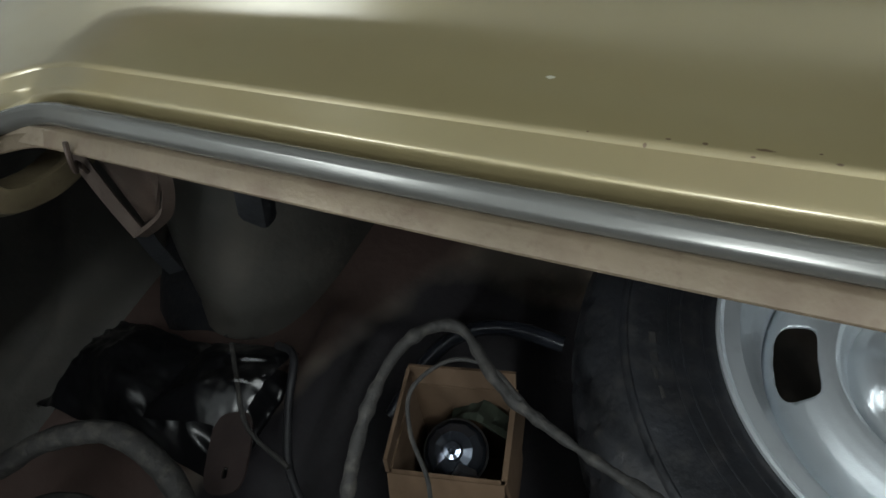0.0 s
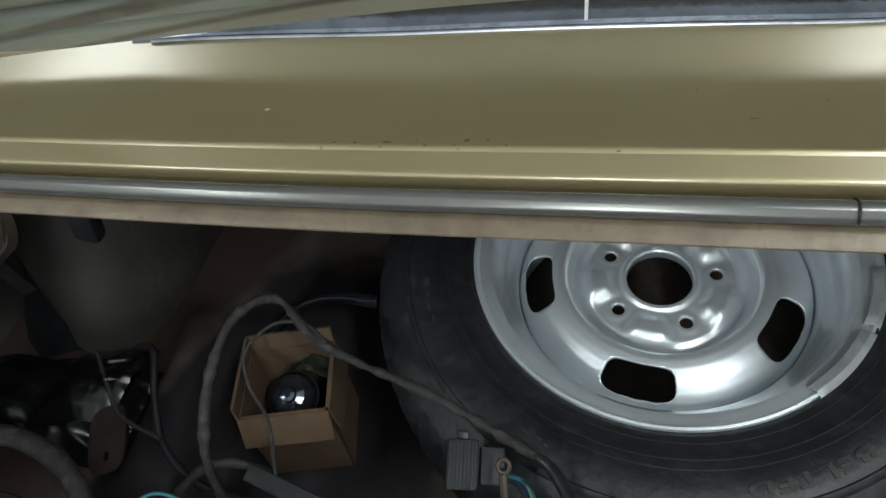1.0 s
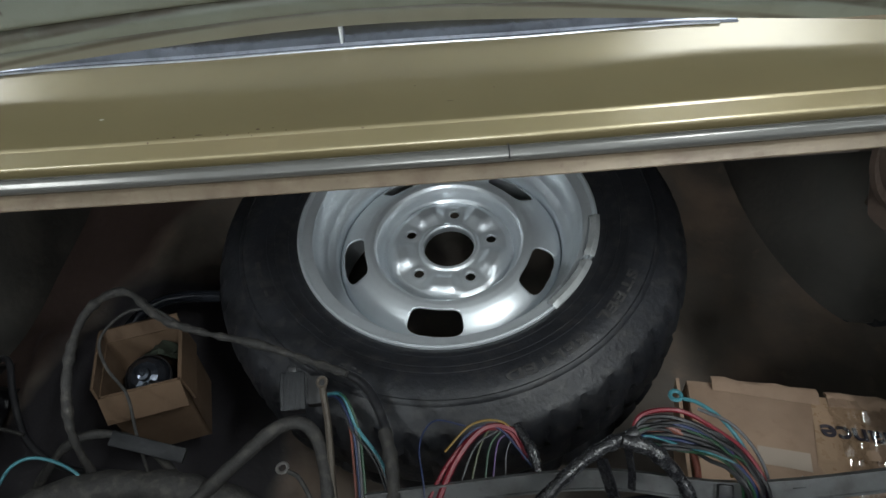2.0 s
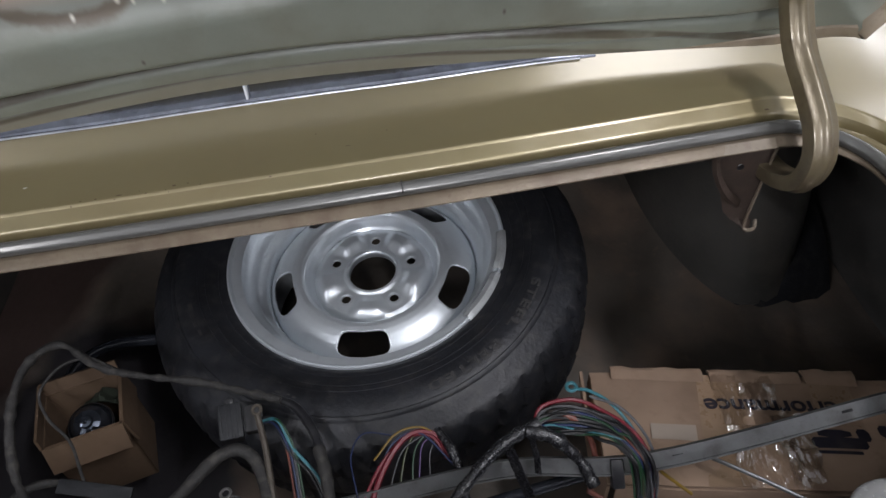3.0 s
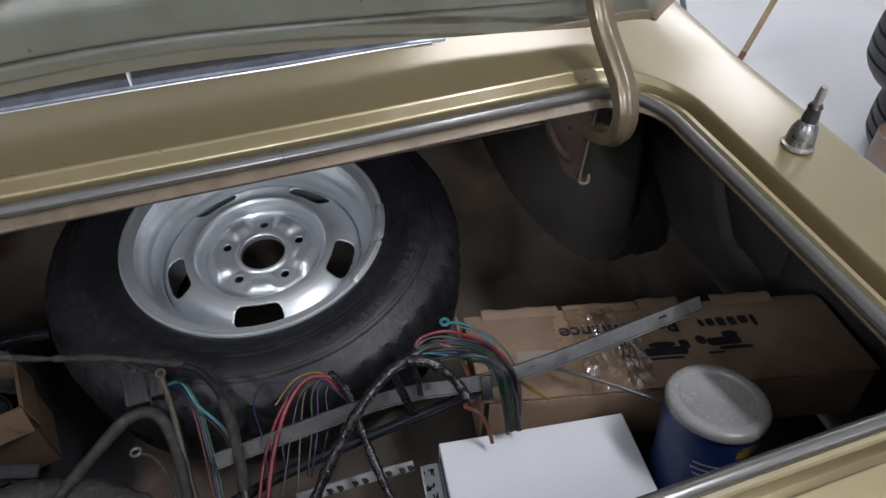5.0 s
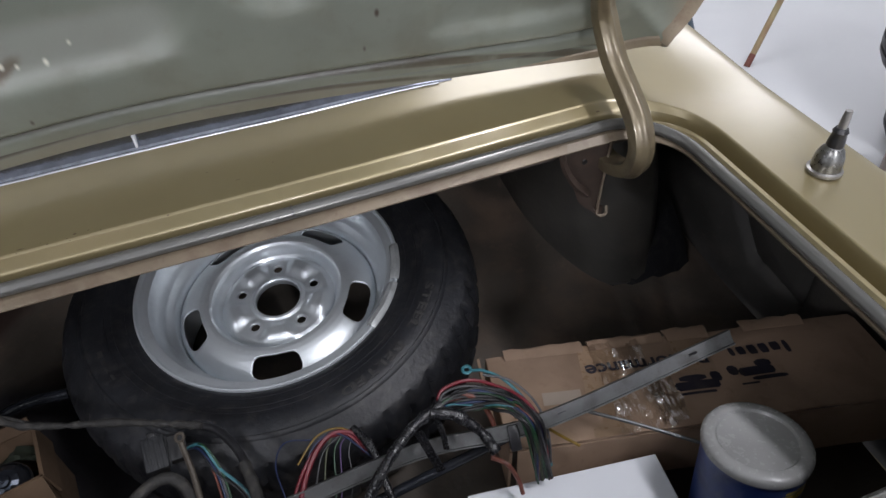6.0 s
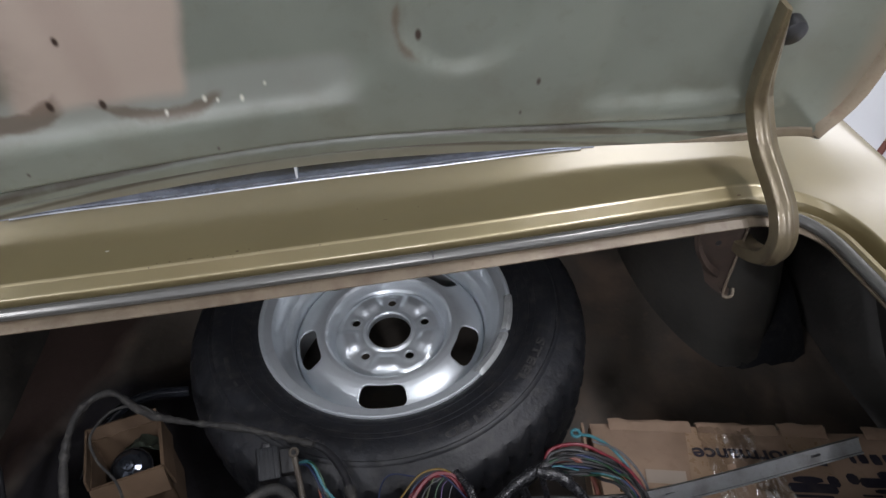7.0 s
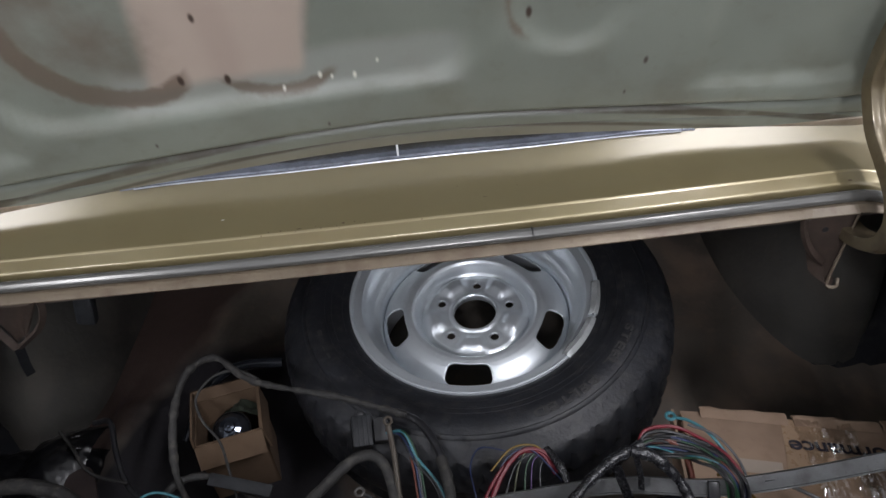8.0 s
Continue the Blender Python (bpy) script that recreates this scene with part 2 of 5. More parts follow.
rows = [blend((0.012, 0.0310), (0.0200, 0.0300)), blend((0.0014, 0.0305), (0.0130, 0.0285)), blend((0.0, 0.0295), (0.0104, 0.0265)), blend((0.0002, 0.0283), (0.0096, 0.0250)),
        blend((0.0070, 0.0225), (0.0097, 0.0230)), blend((0.0085, 0.0221), (0.0102, 0.0222)), along(0.013, 0.0220)]
flange = grid(rows, close_u=True, thick=0.002)
part("inner_flange", flange, FLANGE, car, "worn primer-coloured flange round the trunk opening")
rows = [along(0.0125, 0.021), blend((0.024, 0.028), (0.0235, 0.0130)), blend((0.029, 0.027), (0.0255, 0.0095)), blend((0.0300, 0.022), (0.0295, 0.0085)), blend((0.0302, 0.018), (0.0312, 0.0100)),
        blend((0.0306, 0.0135), (0.0320, 0.0300)), blend((0.03095, 0.0114), (0.0360, 0.0300)), blend((0.0313, 0.0103), (0.0400, 0.0300)), blend((0.03165, 0.0097), (0.0440, 0.0300)),
        blend((0.0321, 0.0092), (0.0444, 0.0260)), blend((0.0327, 0.00875), (0.0450, 0.0200)), blend((0.0336, 0.0082), (0.0454, 0.0140)), blend((0.0348, 0.0076), (0.0458, 0.0080)),
        blend((0.0455, 0.0022), (0.0466, 0.0030)), blend((0.0463, 0.0014), (0.0469, 0.0022)), blend((0.0469, 0.0009), (0.0472, 0.0015)), blend((0.0475, 0.0005), (0.0476, 0.0009)),
        blend((0.0481, 0.0002), (0.0482, 0.0004)), blend((0.0490, 0.0), (0.0490, 0.0))]
deck = bmesh.new()
for k in (0.006, 0.03, 0.10, 0.18, 0.3, 0.45, 0.6, 0.75, 0.88, 1.0):
    row = []
    for p in RIM:
        x, y = outward(p, k)
        row.append((x, y, deck_z(x, y)))
    rows.append(row)
add_grid(deck, rows, close_u=True)
for s in (-1, 1):
    ys = [-0.86 + 1.5 * j / 50 for j in range(51)]
    add_grid(deck, [[(CX + s * u, y, deck_z(CX + s * u, y) - 0.0003) for u in (0.6595, 0.68, 0.70, 0.715, 0.725, 0.732, 0.74, 0.75, 0.765, 0.785, 0.81, 0.84, 0.87, 0.89)] for y in ys])
    add_grid(deck, [[(CX + s * u, y, deck_z(CX + s * u, y) - 0.0006) for u in (0.325, 0.36, 0.40, 0.45, 0.50, 0.54, 0.58, 0.62, 0.66)] for y in [-0.075 + 0.70 * j / 30 for j in range(31)]])
    add_grid(deck, [[(CX + s * (0.89 + 0.02 * math.sin(3 * k / 8)), y, deck_z(CX + s * 0.89, y) - 0.45 * k / 8) for k in range(9)] for y in ys])
rows = [[(CX + 0.89 * u, -0.862 - 0.05 * math.sin(math.pi * v) + 0.05 * u ** 4, deck_z(CX + 0.89 * u, -0.86) - (deck_z(CX + 0.89 * u, -0.86) - 0.30) * v) for u in [i / 20 - 1 for i in range(41)]] for v in [j / 10 for j in range(11)]]
part("rear_fascia", grid(rows, thick=0.002), GOLD, car, "gold tail panel")
part("body_panel", deck, GOLD, car, "gold metallic rear deck and quarter panels", sharp=16)

strip = [(x + nx * 0.0165, y + ny * 0.0165, rim_z(x, y, nx, ny) - 0.0165) for x, y, nx, ny in RIM]
bm = bmesh.new()
rows = []
for (x, y, nx, ny), c in zip(RIM, strip):
    row = []
    for k in range(28):
        a = 2 * math.pi * k / 28
        r = 0.0071 - 0.0006 * math.exp(-((a - 2.45) / 0.20) ** 2)
        row.append((c[0] + nx * r * math.cos(a), c[1] + ny * r * math.cos(a), c[2] + r * math.sin(a)))
    rows.append(row)
add_grid(bm, rows, close_u=True, close_v=True)
part("weatherstrip", bm, RUBBER, car, "shiny aged rubber weatherstrip with a joint")

for x in (0.055,):
    part("strip_joint", add_tube(bmesh.new(), [(x, -0.2215 + 0.0081 * math.cos(a), 0.9385 + 0.0081 * math.sin(a)) for a in (math.pi * k / 10 for k in range(11))], 0.0006, 6), BLACK, car)
for x0, x1 in ((0.358, 0.426), (-0.630, -0.569)):  # doubled plate at each hinge
    xs = [x0 + (x1 - x0) * i / 6 for i in range(7)]
    fy = 0.012 * ((abs((x0 + x1) / 2 - CX) - 0.08) / 0.41) ** 2
    dz = deck_z((x0 + x1) / 2, -0.189 + fy)
    part("flange_plate", grid([[(x, -0.2370 + fy, dz - 0.0308) for x in xs], [(x, -0.2390 + fy, dz - 0.0292) for x in xs], [(x, -0.2390 + fy, dz - 0.0278) for x in xs], [(x, -0.2312 + fy, dz - 0.0214) for x in xs], [(x, -0.2290 + fy, dz - 0.0216) for x in xs]], thick=0.0016), PLATE, car, "doubled primer-coloured flange plate")


def spots(m, marks, color):
    """Chips and rust specks at their places (x, y, half length, half width)."""
    nt = m.node_tree
    bsdf = nt.nodes["Principled BSDF"]
    tc = nt.nodes.new("ShaderNodeTexCoord")
    warp = nt.nodes.new("ShaderNodeTexNoise")
    warp.inputs["Scale"].default_value = 500
    nt.links.new(tc.outputs["Object"], warp.inputs["Vector"])
    for x, y, rx, ry in marks:
        mp = nt.nodes.new("ShaderNodeMapping")
        mp.inputs["Location"].default_value = (-x / rx, -y / ry, 0)
        mp.inputs["Scale"].default_value = (1 / rx, 1 / ry, 0)
        nt.links.new(tc.outputs["Object"], mp.inputs["Vector"])
        ln = nt.nodes.new("ShaderNodeVectorMath")
        ln.operation = "LENGTH"
        nt.links.new(mp.outputs[0], ln.inputs[0])
        ad = nt.nodes.new("ShaderNodeMath")
        ad.operation = "ADD"
        nt.links.new(ln.outputs["Value"], ad.inputs[0])
        nt.links.new(warp.outputs["Fac"], ad.inputs[1])
        mr = nt.nodes.new("ShaderNodeMapRange")
        mr.inputs["From Min"].default_value, mr.inputs["From Max"].default_value = 1.6, 1.1
        nt.links.new(ad.outputs[0], mr.inputs["Value"])
        old = bsdf.inputs["Base Color"].links[0].from_socket
        n = nt.nodes.new("ShaderNodeMix")
        n.data_type = "RGBA"
        n.inputs[7].default_value = (*color, 1)
        nt.links.new(mr.outputs["Result"], n.inputs[0])
        nt.links.new(old, n.inputs[6])
        nt.links.new(n.outputs[2], bsdf.inputs["Base Color"])


rng = random.Random(7)
spots(GOLD, [(-0.155, -0.185, 0.0020, 0.0012), (-0.205, -0.187, 0.0035, 0.0008)] + [(rng.uniform(-0.28, -0.06), rng.uniform(-0.192, -0.184), rng.uniform(0.0006, 0.0016), rng.uniform(0.0004, 0.0009)) for _ in range(12)]
      + [(0.01, -0.165, 0.003, 0.0004), (0.05, -0.15, 0.0008, 0.0006), (-0.02, -0.14, 0.0009, 0.0006), (0.43, -0.19, 0.003, 0.001)], (0.12, 0.075, 0.04))
spots(GOLD, [(-0.297, -0.157, 0.0026, 0.0012)], (0.75, 0.72, 0.62))

# window trim and glass in front of the deck
trim_rows = []
for i in range(41):
    x = CX - 0.36 + 0.72 * i / 40
    k = 1 - 0.85 * abs((x - CX) / 0.36) ** 4
    y = -0.070 - 0.012 * ((x - CX) / 0.34) ** 2
    z = deck_z(x, y)
    trim_rows.append([(x, y - 0.004, z - 0.004), (x, y - 0.002, z + 0.005 * k), (x, y + 0.003, z + 0.0065 * k), (x, y + 0.012, z + 0.019 * k), (x, y + 0.017, z + 0.016 * k)])
part("window_trim", grid(trim_rows, thick=0.0015), CHROME, car, "dull scratched chrome strip below the rear window")
# bead in lighter chrome paints the highlight line below the strip
part("trim_highlight_bead", add_tube(bmesh.new(), [Vector(r[0]) + Vector((0, -0.0005, 0.0042)) for r in trim_rows[1:-1]], 0.0016, 8), TRIM_HIGHLIGHT, car, "lower bead of the chrome strip, lightened for its highlight line")
x, y, z = -0.088, -0.069, 0.974
part("trim_joint", box((x - 0.0012, y - 0.005, z - 0.002), (x + 0.0012, y + 0.0105, z + 0.014), bevel=0.0005), WHITE_CARD, car)

GLASS = bpy.data.materials.new("tinted_glass")
GLASS.use_nodes = True
gb = GLASS.node_tree.nodes["Principled BSDF"]
gb.inputs["Base Color"].default_value, gb.inputs["Roughness"].default_value, gb.inputs["Transmission Weight"].default_value = (0.35, 0.40, 0.38, 1), 0.03, 0.9
rows = []
for j in range(13):
    v = j / 12
    rows.append([(CX + u * 0.335, -0.046 - 0.008 * u * u * (1 - v) + 0.62 * v, 0.985 + 0.33 * v - 0.08 * v * v - 0.02 * u * u) for u in [i / 10 - 1 for i in range(21)]])
part("rear_window", grid(rows, thick=0.004), GLASS, car, "tinted rear window glass")
rows = [[(CX + u * 0.50, 0.57 + 0.07 * v, 1.195 + 0.06 * math.sin(math.pi * (0.25 + 0.75 * v)) - 0.05 * u * u) for u in [i / 10 - 1 for i in range(21)]] for v in [j / 8 for j in range(9)]]
part("roof", grid(rows, thick=0.003), GOLD, car, "gold roof")
for s in (-1, 1):
    rows = []
    for j in range(17):
        v = j / 16
        y = 0.14 + 0.46 * v
        top = deck_z(CX + 0.40, 0.14) + (1.205 - deck_z(CX + 0.40, 0.14)) * v
        lift = max(0, top - deck_z(CX + s * 0.40, y))
        rows.append([(CX + s * (0.40 + 0.14 * k / 8), y, deck_z(CX + s * (0.40 + 0.14 * k / 8), y) + lift * ease(1 - k / 8) + 0.0005) for k in range(9)])
    part("roof_pillar", grid(rows), GOLD, car, "gold sloping roof pillar")

# rear wheels under the body
for s in (-1, 1):
    m = pose(CX + s * 0.74, 0.20, 0.318, 0, 90, 0)
    ob = part("rear_wheel", lathe([(0.0, 0.02), (0.17, 0.03), (0.19, 0.085), (0.21, 0.095), (0.26, 0.10), (0.30, 0.085), (0.318, 0.05), (0.318, -0.05), (0.30, -0.085), (0.26, -0.10), (0.19, -0.085), (0.0, -0.03)], 48), TYRE, None)
    ob.matrix_world = m
    ob.parent = car

# ---- trunk lid ----
LID = Matrix(((1, 0, 0, CX + 0.008), (0, -0.33, -0.944, -0.085), (0, 0.944, -0.33, 0.985), (0, 0, 0, 1)))  # x along, y up the lid, z to its underside
lid = thing("trunk_lid", "", "", None)
lid["label"] = "open trunk lid with grey-green primed underside"
lid.matrix_world = LID
lid.parent = car


def bow(x):
    """The lid's bend across the car, 0 in the middle, 1 near its sides."""
    return (math.sqrt(x * x + 0.0225) - 0.15) / 0.43


def lid_edge(x):
    return 0.012 - 0.012 * bow(x)


def pads(x, w):
    """Stamped relief of the lid's inner panel."""
    def soft(v, e=0.012):
        return 1 / (1 + math.exp(-v / e * 4))
    h = 0.0
    qx, qw = max(0, abs(x + 0.17) - 0.18), max(0, abs(w - 0.29) - 0.102)
    h -= 0.012 * soft(0.07 - math.hypot(qx, qw), 0.016)
    h -= 0.010 * soft(0.060 - math.hypot(x - 0.172, (w - 0.22) * 0.85), 0.012)
    h -= 0.009 * soft(min(x - 0.315, 0.50 - x), 0.02) * soft(min(w - 0.085, 0.30 - w), 0.015)
    h -= 0.009 * soft(min(-0.42 - x, x + 0.55), 0.02) * soft(min(w - 0.085, 0.30 - w), 0.015)
    return h


LENGTH, LW = 0.56, 0.635
rows = []
for j in range(111):
    v = (j / 110) ** 2
    row = []
    for i in range(141):
        x = -LW + 2 * LW * i / 140
        lo = lid_edge(x)
        w = lo + (LENGTH - lo) * v
        s = w - lo
        h = 0.0105 * min(1, max(0, (s - 0.040) / 0.012)) + 0.004 * min(1, max(0, (s - 0.018) / 0.004))
        h -= 0.014 * math.exp(-((s - 0.045) / 0.0058) ** 2) + 0.003 * math.exp(-((s - 0.019) / 0.0022) ** 2)
        h *= ease((LW - abs(x) - 0.055) / 0.13)
        h += 0.037 * bow(x) * (1 - 0.5 * min(1, s / 0.4)) + 0.026 * max(0, 1 - (LW - abs(x)) / 0.085) ** 1.7
        h += pads(x, w) * min(1, s / 0.09)
        row.append((x, w, h))
    rows.append(row)


def corner(x, w, h, half, c=0.11):
    """Rounds the lid's two front corners."""
    low = lid_edge(0.56)
    dx, dw = abs(x) - (half - c), low + c - w
    if dx > 0 and dw > 0:
        k = max(dx, dw) / math.hypot(dx, dw)
        return (math.copysign(half - c + dx * k, x), low + c - dw * k, h)
    return (x, w, h)


rows = [[corner(x, w, h, LW) for x, w, h in row] for row in rows]
LID_PAINT = mat("lid_primer", (0.188, 0.203, 0.170), 0.34, 0.0, (0.13, 0.115, 0.082), 0.34, 11, 0.0003, 220, tone=0.14)


def lid_stains_and_shading(m):
    """A pink primer patch, rust along the stamped rims, paint chips, painted sheen and groove shade, at their places on
    the panel.
    """
    nt = m.node_tree
    bsdf = nt.nodes["Principled BSDF"]
    tc = nt.nodes.new("ShaderNodeTexCoord")
    sep = nt.nodes.new("ShaderNodeSeparateXYZ")
    nt.links.new(tc.outputs["Object"], sep.inputs[0])

    def op(kind, *args):
        n = nt.nodes.new("ShaderNodeMath")
        n.operation = kind
        for i, a in enumerate(args):
            if isinstance(a, (int, float)):
                n.inputs[i].default_value = a
            else:
                nt.links.new(a, n.inputs[i])
        return n.outputs[0]

    def wobble(scale, size, seed):
        n = nt.nodes.new("ShaderNodeTexNoise")
        n.noise_dimensions = "4D"
        n.inputs["Scale"].default_value, n.inputs["Detail"].default_value, n.inputs["W"].default_value = scale, 6, seed
        nt.links.new(tc.outputs["Object"], n.inputs["Vector"])
        return op("MULTIPLY", op("SUBTRACT", n.outputs["Fac"], 0.5), size)

    x = op("ADD", sep.outputs[0], wobble(14, 0.020, 1))
    w = op("ADD", sep.outputs[1], wobble(14, 0.020, 5))

    def step(v, soft):
        n = nt.nodes.new("ShaderNodeMapRange")
        n.interpolation_type = "SMOOTHSTEP"
        n.inputs["From Min"].default_value, n.inputs["From Max"].default_value = -soft, soft
        nt.links.new(v, n.inputs["Value"])
        return n.outputs["Result"]

    def both(*v):
        out = v[0]
        for o in v[1:]:
            out = op("MULTIPLY", out, o)
        return out

    def dist(cx, cw):
        return op("SQRT", op("ADD", op("POWER", op("SUBTRACT", x, cx), 2), op("POWER", op("SUBTRACT", w, cw), 2)))

    def ring(cx, cw, r, width, wmax, xmax):
        band = step(op("ADD", op("SUBTRACT", width * 0.7, op("ABSOLUTE", op("SUBTRACT", dist(cx, cw), r))), wobble(45, 0.016, 3)), 0.004)
        return both(band, step(op("SUBTRACT", wmax, w), 0.008), step(op("SUBTRACT", xmax, x), 0.008))

    def spot(cx, cw, r, soft=0.0015):
        d = op("SQRT", op("ADD", op("POWER", op("SUBTRACT", sep.outputs[0], cx), 2), op("POWER", op("MULTIPLY", op("SUBTRACT", sep.outputs[1], cw), 0.5), 2)))
        return step(op("SUBTRACT", r, d), soft)

    def layer(mask, color):
        old = bsdf.inputs["Base Color"].links[0].from_socket
        n = nt.nodes.new("ShaderNodeMix")
        n.data_type = "RGBA"
        n.inputs[7].default_value = (*color, 1)
        nt.links.new(mask, n.inputs[0])
        nt.links.new(old, n.inputs[6])
        nt.links.new(n.outputs[2], bsdf.inputs["Base Color"])

    slant = op("SUBTRACT", w, 0.13)
    patch = both(step(op("SUBTRACT", x, op("ADD", op("MULTIPLY", slant, 0.23), -0.268)), 0.010), step(op("SUBTRACT", op("ADD", op("MULTIPLY", slant, 0.28), -0.110), x), 0.007), step(op("SUBTRACT", w, 0.146), 0.010), step(op("SUBTRACT", 0.36, w), 0.02))
    # pale band: gloss on the pad's lower slope put into the colour
    pale = both(step(op("SUBTRACT", x, -0.30), 0.02), step(op("SUBTRACT", 0.06, x), 0.02), step(op("SUBTRACT", w, 0.118), 0.006), step(op("SUBTRACT", 0.170, w), 0.012))
    layer(op("MULTIPLY", pale, 0.35), (0.42, 0.43, 0.40))
    layer(op("MULTIPLY", patch, 0.9), (0.44, 0.355, 0.295))
    streak = both(step(op("SUBTRACT", 0.016, op("ABSOLUTE", op("SUBTRACT", x, -0.178))), 0.012), patch)
    layer(op("MULTIPLY", streak, 0.35), (0.33, 0.25, 0.21))
    for args in ((-0.270, 0.236, 0.098, 0.017, 0.250, -0.222), (-0.128, 0.226, 0.100, 0.0080, 0.143, -0.070), (0.172, 0.215, 0.066, 0.003, 0.235, 0.128)):
        layer(op("MULTIPLY", ring(*args), 0.75), (0.125, 0.088, 0.062))
    hem = both(step(op("SUBTRACT", 0.030, op("ABSOLUTE", op("ADD", w, op("MULTIPLY", op("POWER", x, 2), 0.175)))), 0.012), 1.0)
    layer(op("MULTIPLY", hem, 0.45), (0.20, 0.165, 0.12))
    grime = both(step(op("SUBTRACT", 0.062, op("ABSOLUTE", op("SUBTRACT", x, -0.30))), 0.03), step(op("SUBTRACT", w, 0.17), 0.03), step(wobble(22, 1.0, 9), 0.25))
    layer(op("MULTIPLY", grime, 0.8), (0.13, 0.10, 0.075))
    # rust flecks along two grooves, darkened to draw the groove shade
    for depth, half in ((0.057, 0.0055), (0.031, 0.0026)):
        line = step(op("SUBTRACT", half, op("ABSOLUTE", op("SUBTRACT", op("ADD", sep.outputs[1], op("MULTIPLY", op("POWER", sep.outputs[0], 2), 0.175)), depth))), 0.002)
        layer(both(line, step(op("ADD", wobble(30, 1.0, 11), 0.16), 0.20), 0.85), (0.070, 0.056, 0.040))
    smear = both(step(op("ADD", wobble(16, 1.0, 14), -0.10), 0.10), step(op("SUBTRACT", 0.125, w), 0.03))
    layer(op("MULTIPLY", smear, 0.40), (0.12, 0.115, 0.085))
    rim = step(op("SUBTRACT", op("ABSOLUTE", x), 0.614), 0.020)
    layer(op("MULTIPLY", rim, 0.7), (0.30, 0.22, 0.15))
    for cx, cw, r in ((-0.192, 0.222, 0.0024), (-0.228, 0.152, 0.003), (-0.182, 0.146, 0.003), (0.130, 0.190, 0.003), (0.255, 0.128, 0.0022), (0.24, 0.085, 0.0012), (-0.28, 0.08, 0.0012), (-0.09, 0.075, 0.0012)):
        layer(spot(cx, cw, r), (0.05, 0.032, 0.024))
    for cx, cw, r in ((-0.088, 0.136, 0.0020), (-0.128, 0.126, 0.0014), (-0.076, 0.132, 0.0012), (-0.052, 0.131, 0.0018), (-0.026, 0.146, 0.0012)):
        layer(spot(cx, cw, r), (0.70, 0.68, 0.60))


lid_stains_and_shading(LID_PAINT)
part("inner_panel", grid(rows), LID_PAINT, lid, "grey-green stamped inner panel with a pink primer patch")
rows = []
for j in range(13):
    v = j / 12
    row = []
    for i in range(41):
        x = -0.63 + 1.26 * i / 40
        lo = lid_edge(x) + 0.004
        w = lo + (LENGTH - 0.004 - lo) * v
        crown = -0.030 + 0.036 * (x / 0.6) ** 2 + 0.012 * (2 * v - 1) ** 2
        if i in (0, 40) or j in (0, 12):
            crown = -0.004 + 0.033 * bow(x) * (1 - 0.5 * v)
        row.append(corner(x, w, crown, 0.63))
    rows.append(row)
HEM = mat("lid_hem", (0.30, 0.245, 0.18), 0.5, 0.0, (0.16, 0.10, 0.06), 0.6, 30, 0.0005, 250, tone=0.2)


def lid_hem(s):
    """The dirty turned edge round a front corner of the lid and up its side."""
    def lift(x, w):
        v = max(0.0, w - lid_edge(x))
        return 0.037 * bow(x) * (1 - 0.5 * min(1, v / 0.4)) + 0.026 * max(0, 1 - (LW - abs(x)) / 0.085) ** 1.7
    ring_out = [(s * (0.40 + (LW - 0.40) * i / 18), None) for i in range(19)] + [(s * LW, lid_edge(LW) + (LENGTH - lid_edge(LW)) * i / 24) for i in range(1, 25)]
    rows = []
    for inset, up in ((0.0, -0.006), (-0.0010, 0.000), (0.001, 0.0035), (0.006, 0.0040), (0.012, 0.0025), (0.014, -0.003)):
        row = []
        for x, w in ring_out:
            grow = ease((abs(x) - 0.40) / 0.16)
            w = lid_edge(x) if w is None else w
            px, pw = (x - s * inset if w > lid_edge(LW) + 0.11 or abs(x) > LW - 0.001 else x), w
            if abs(x) < LW - 0.001:
                pw = w + inset * grow
            elif w < lid_edge(LW) + 0.11:
                pw = w
            q = corner(px, pw, lift(px, pw) + up * grow, LW)
            row.append(q)
        rows.append(row)
    return grid(rows)


part("lid_hem", lid_hem(1), HEM, lid, "dirty beige turned edge")
part("lid_hem", lid_hem(-1), HEM, lid, "dirty beige turned edge")
part("rubber_plug", lathe([(0.0, 0.016), (0.010, 0.016), (0.014, 0.013), (0.015, 0.008), (0.015, 0.0)], 24), BLACK, lid, "round black rubber plug", m=pose(0.500, 0.185, 0.046))
part("outer_skin", grid(rows), GOLD, lid, "gold outer skin of the lid")


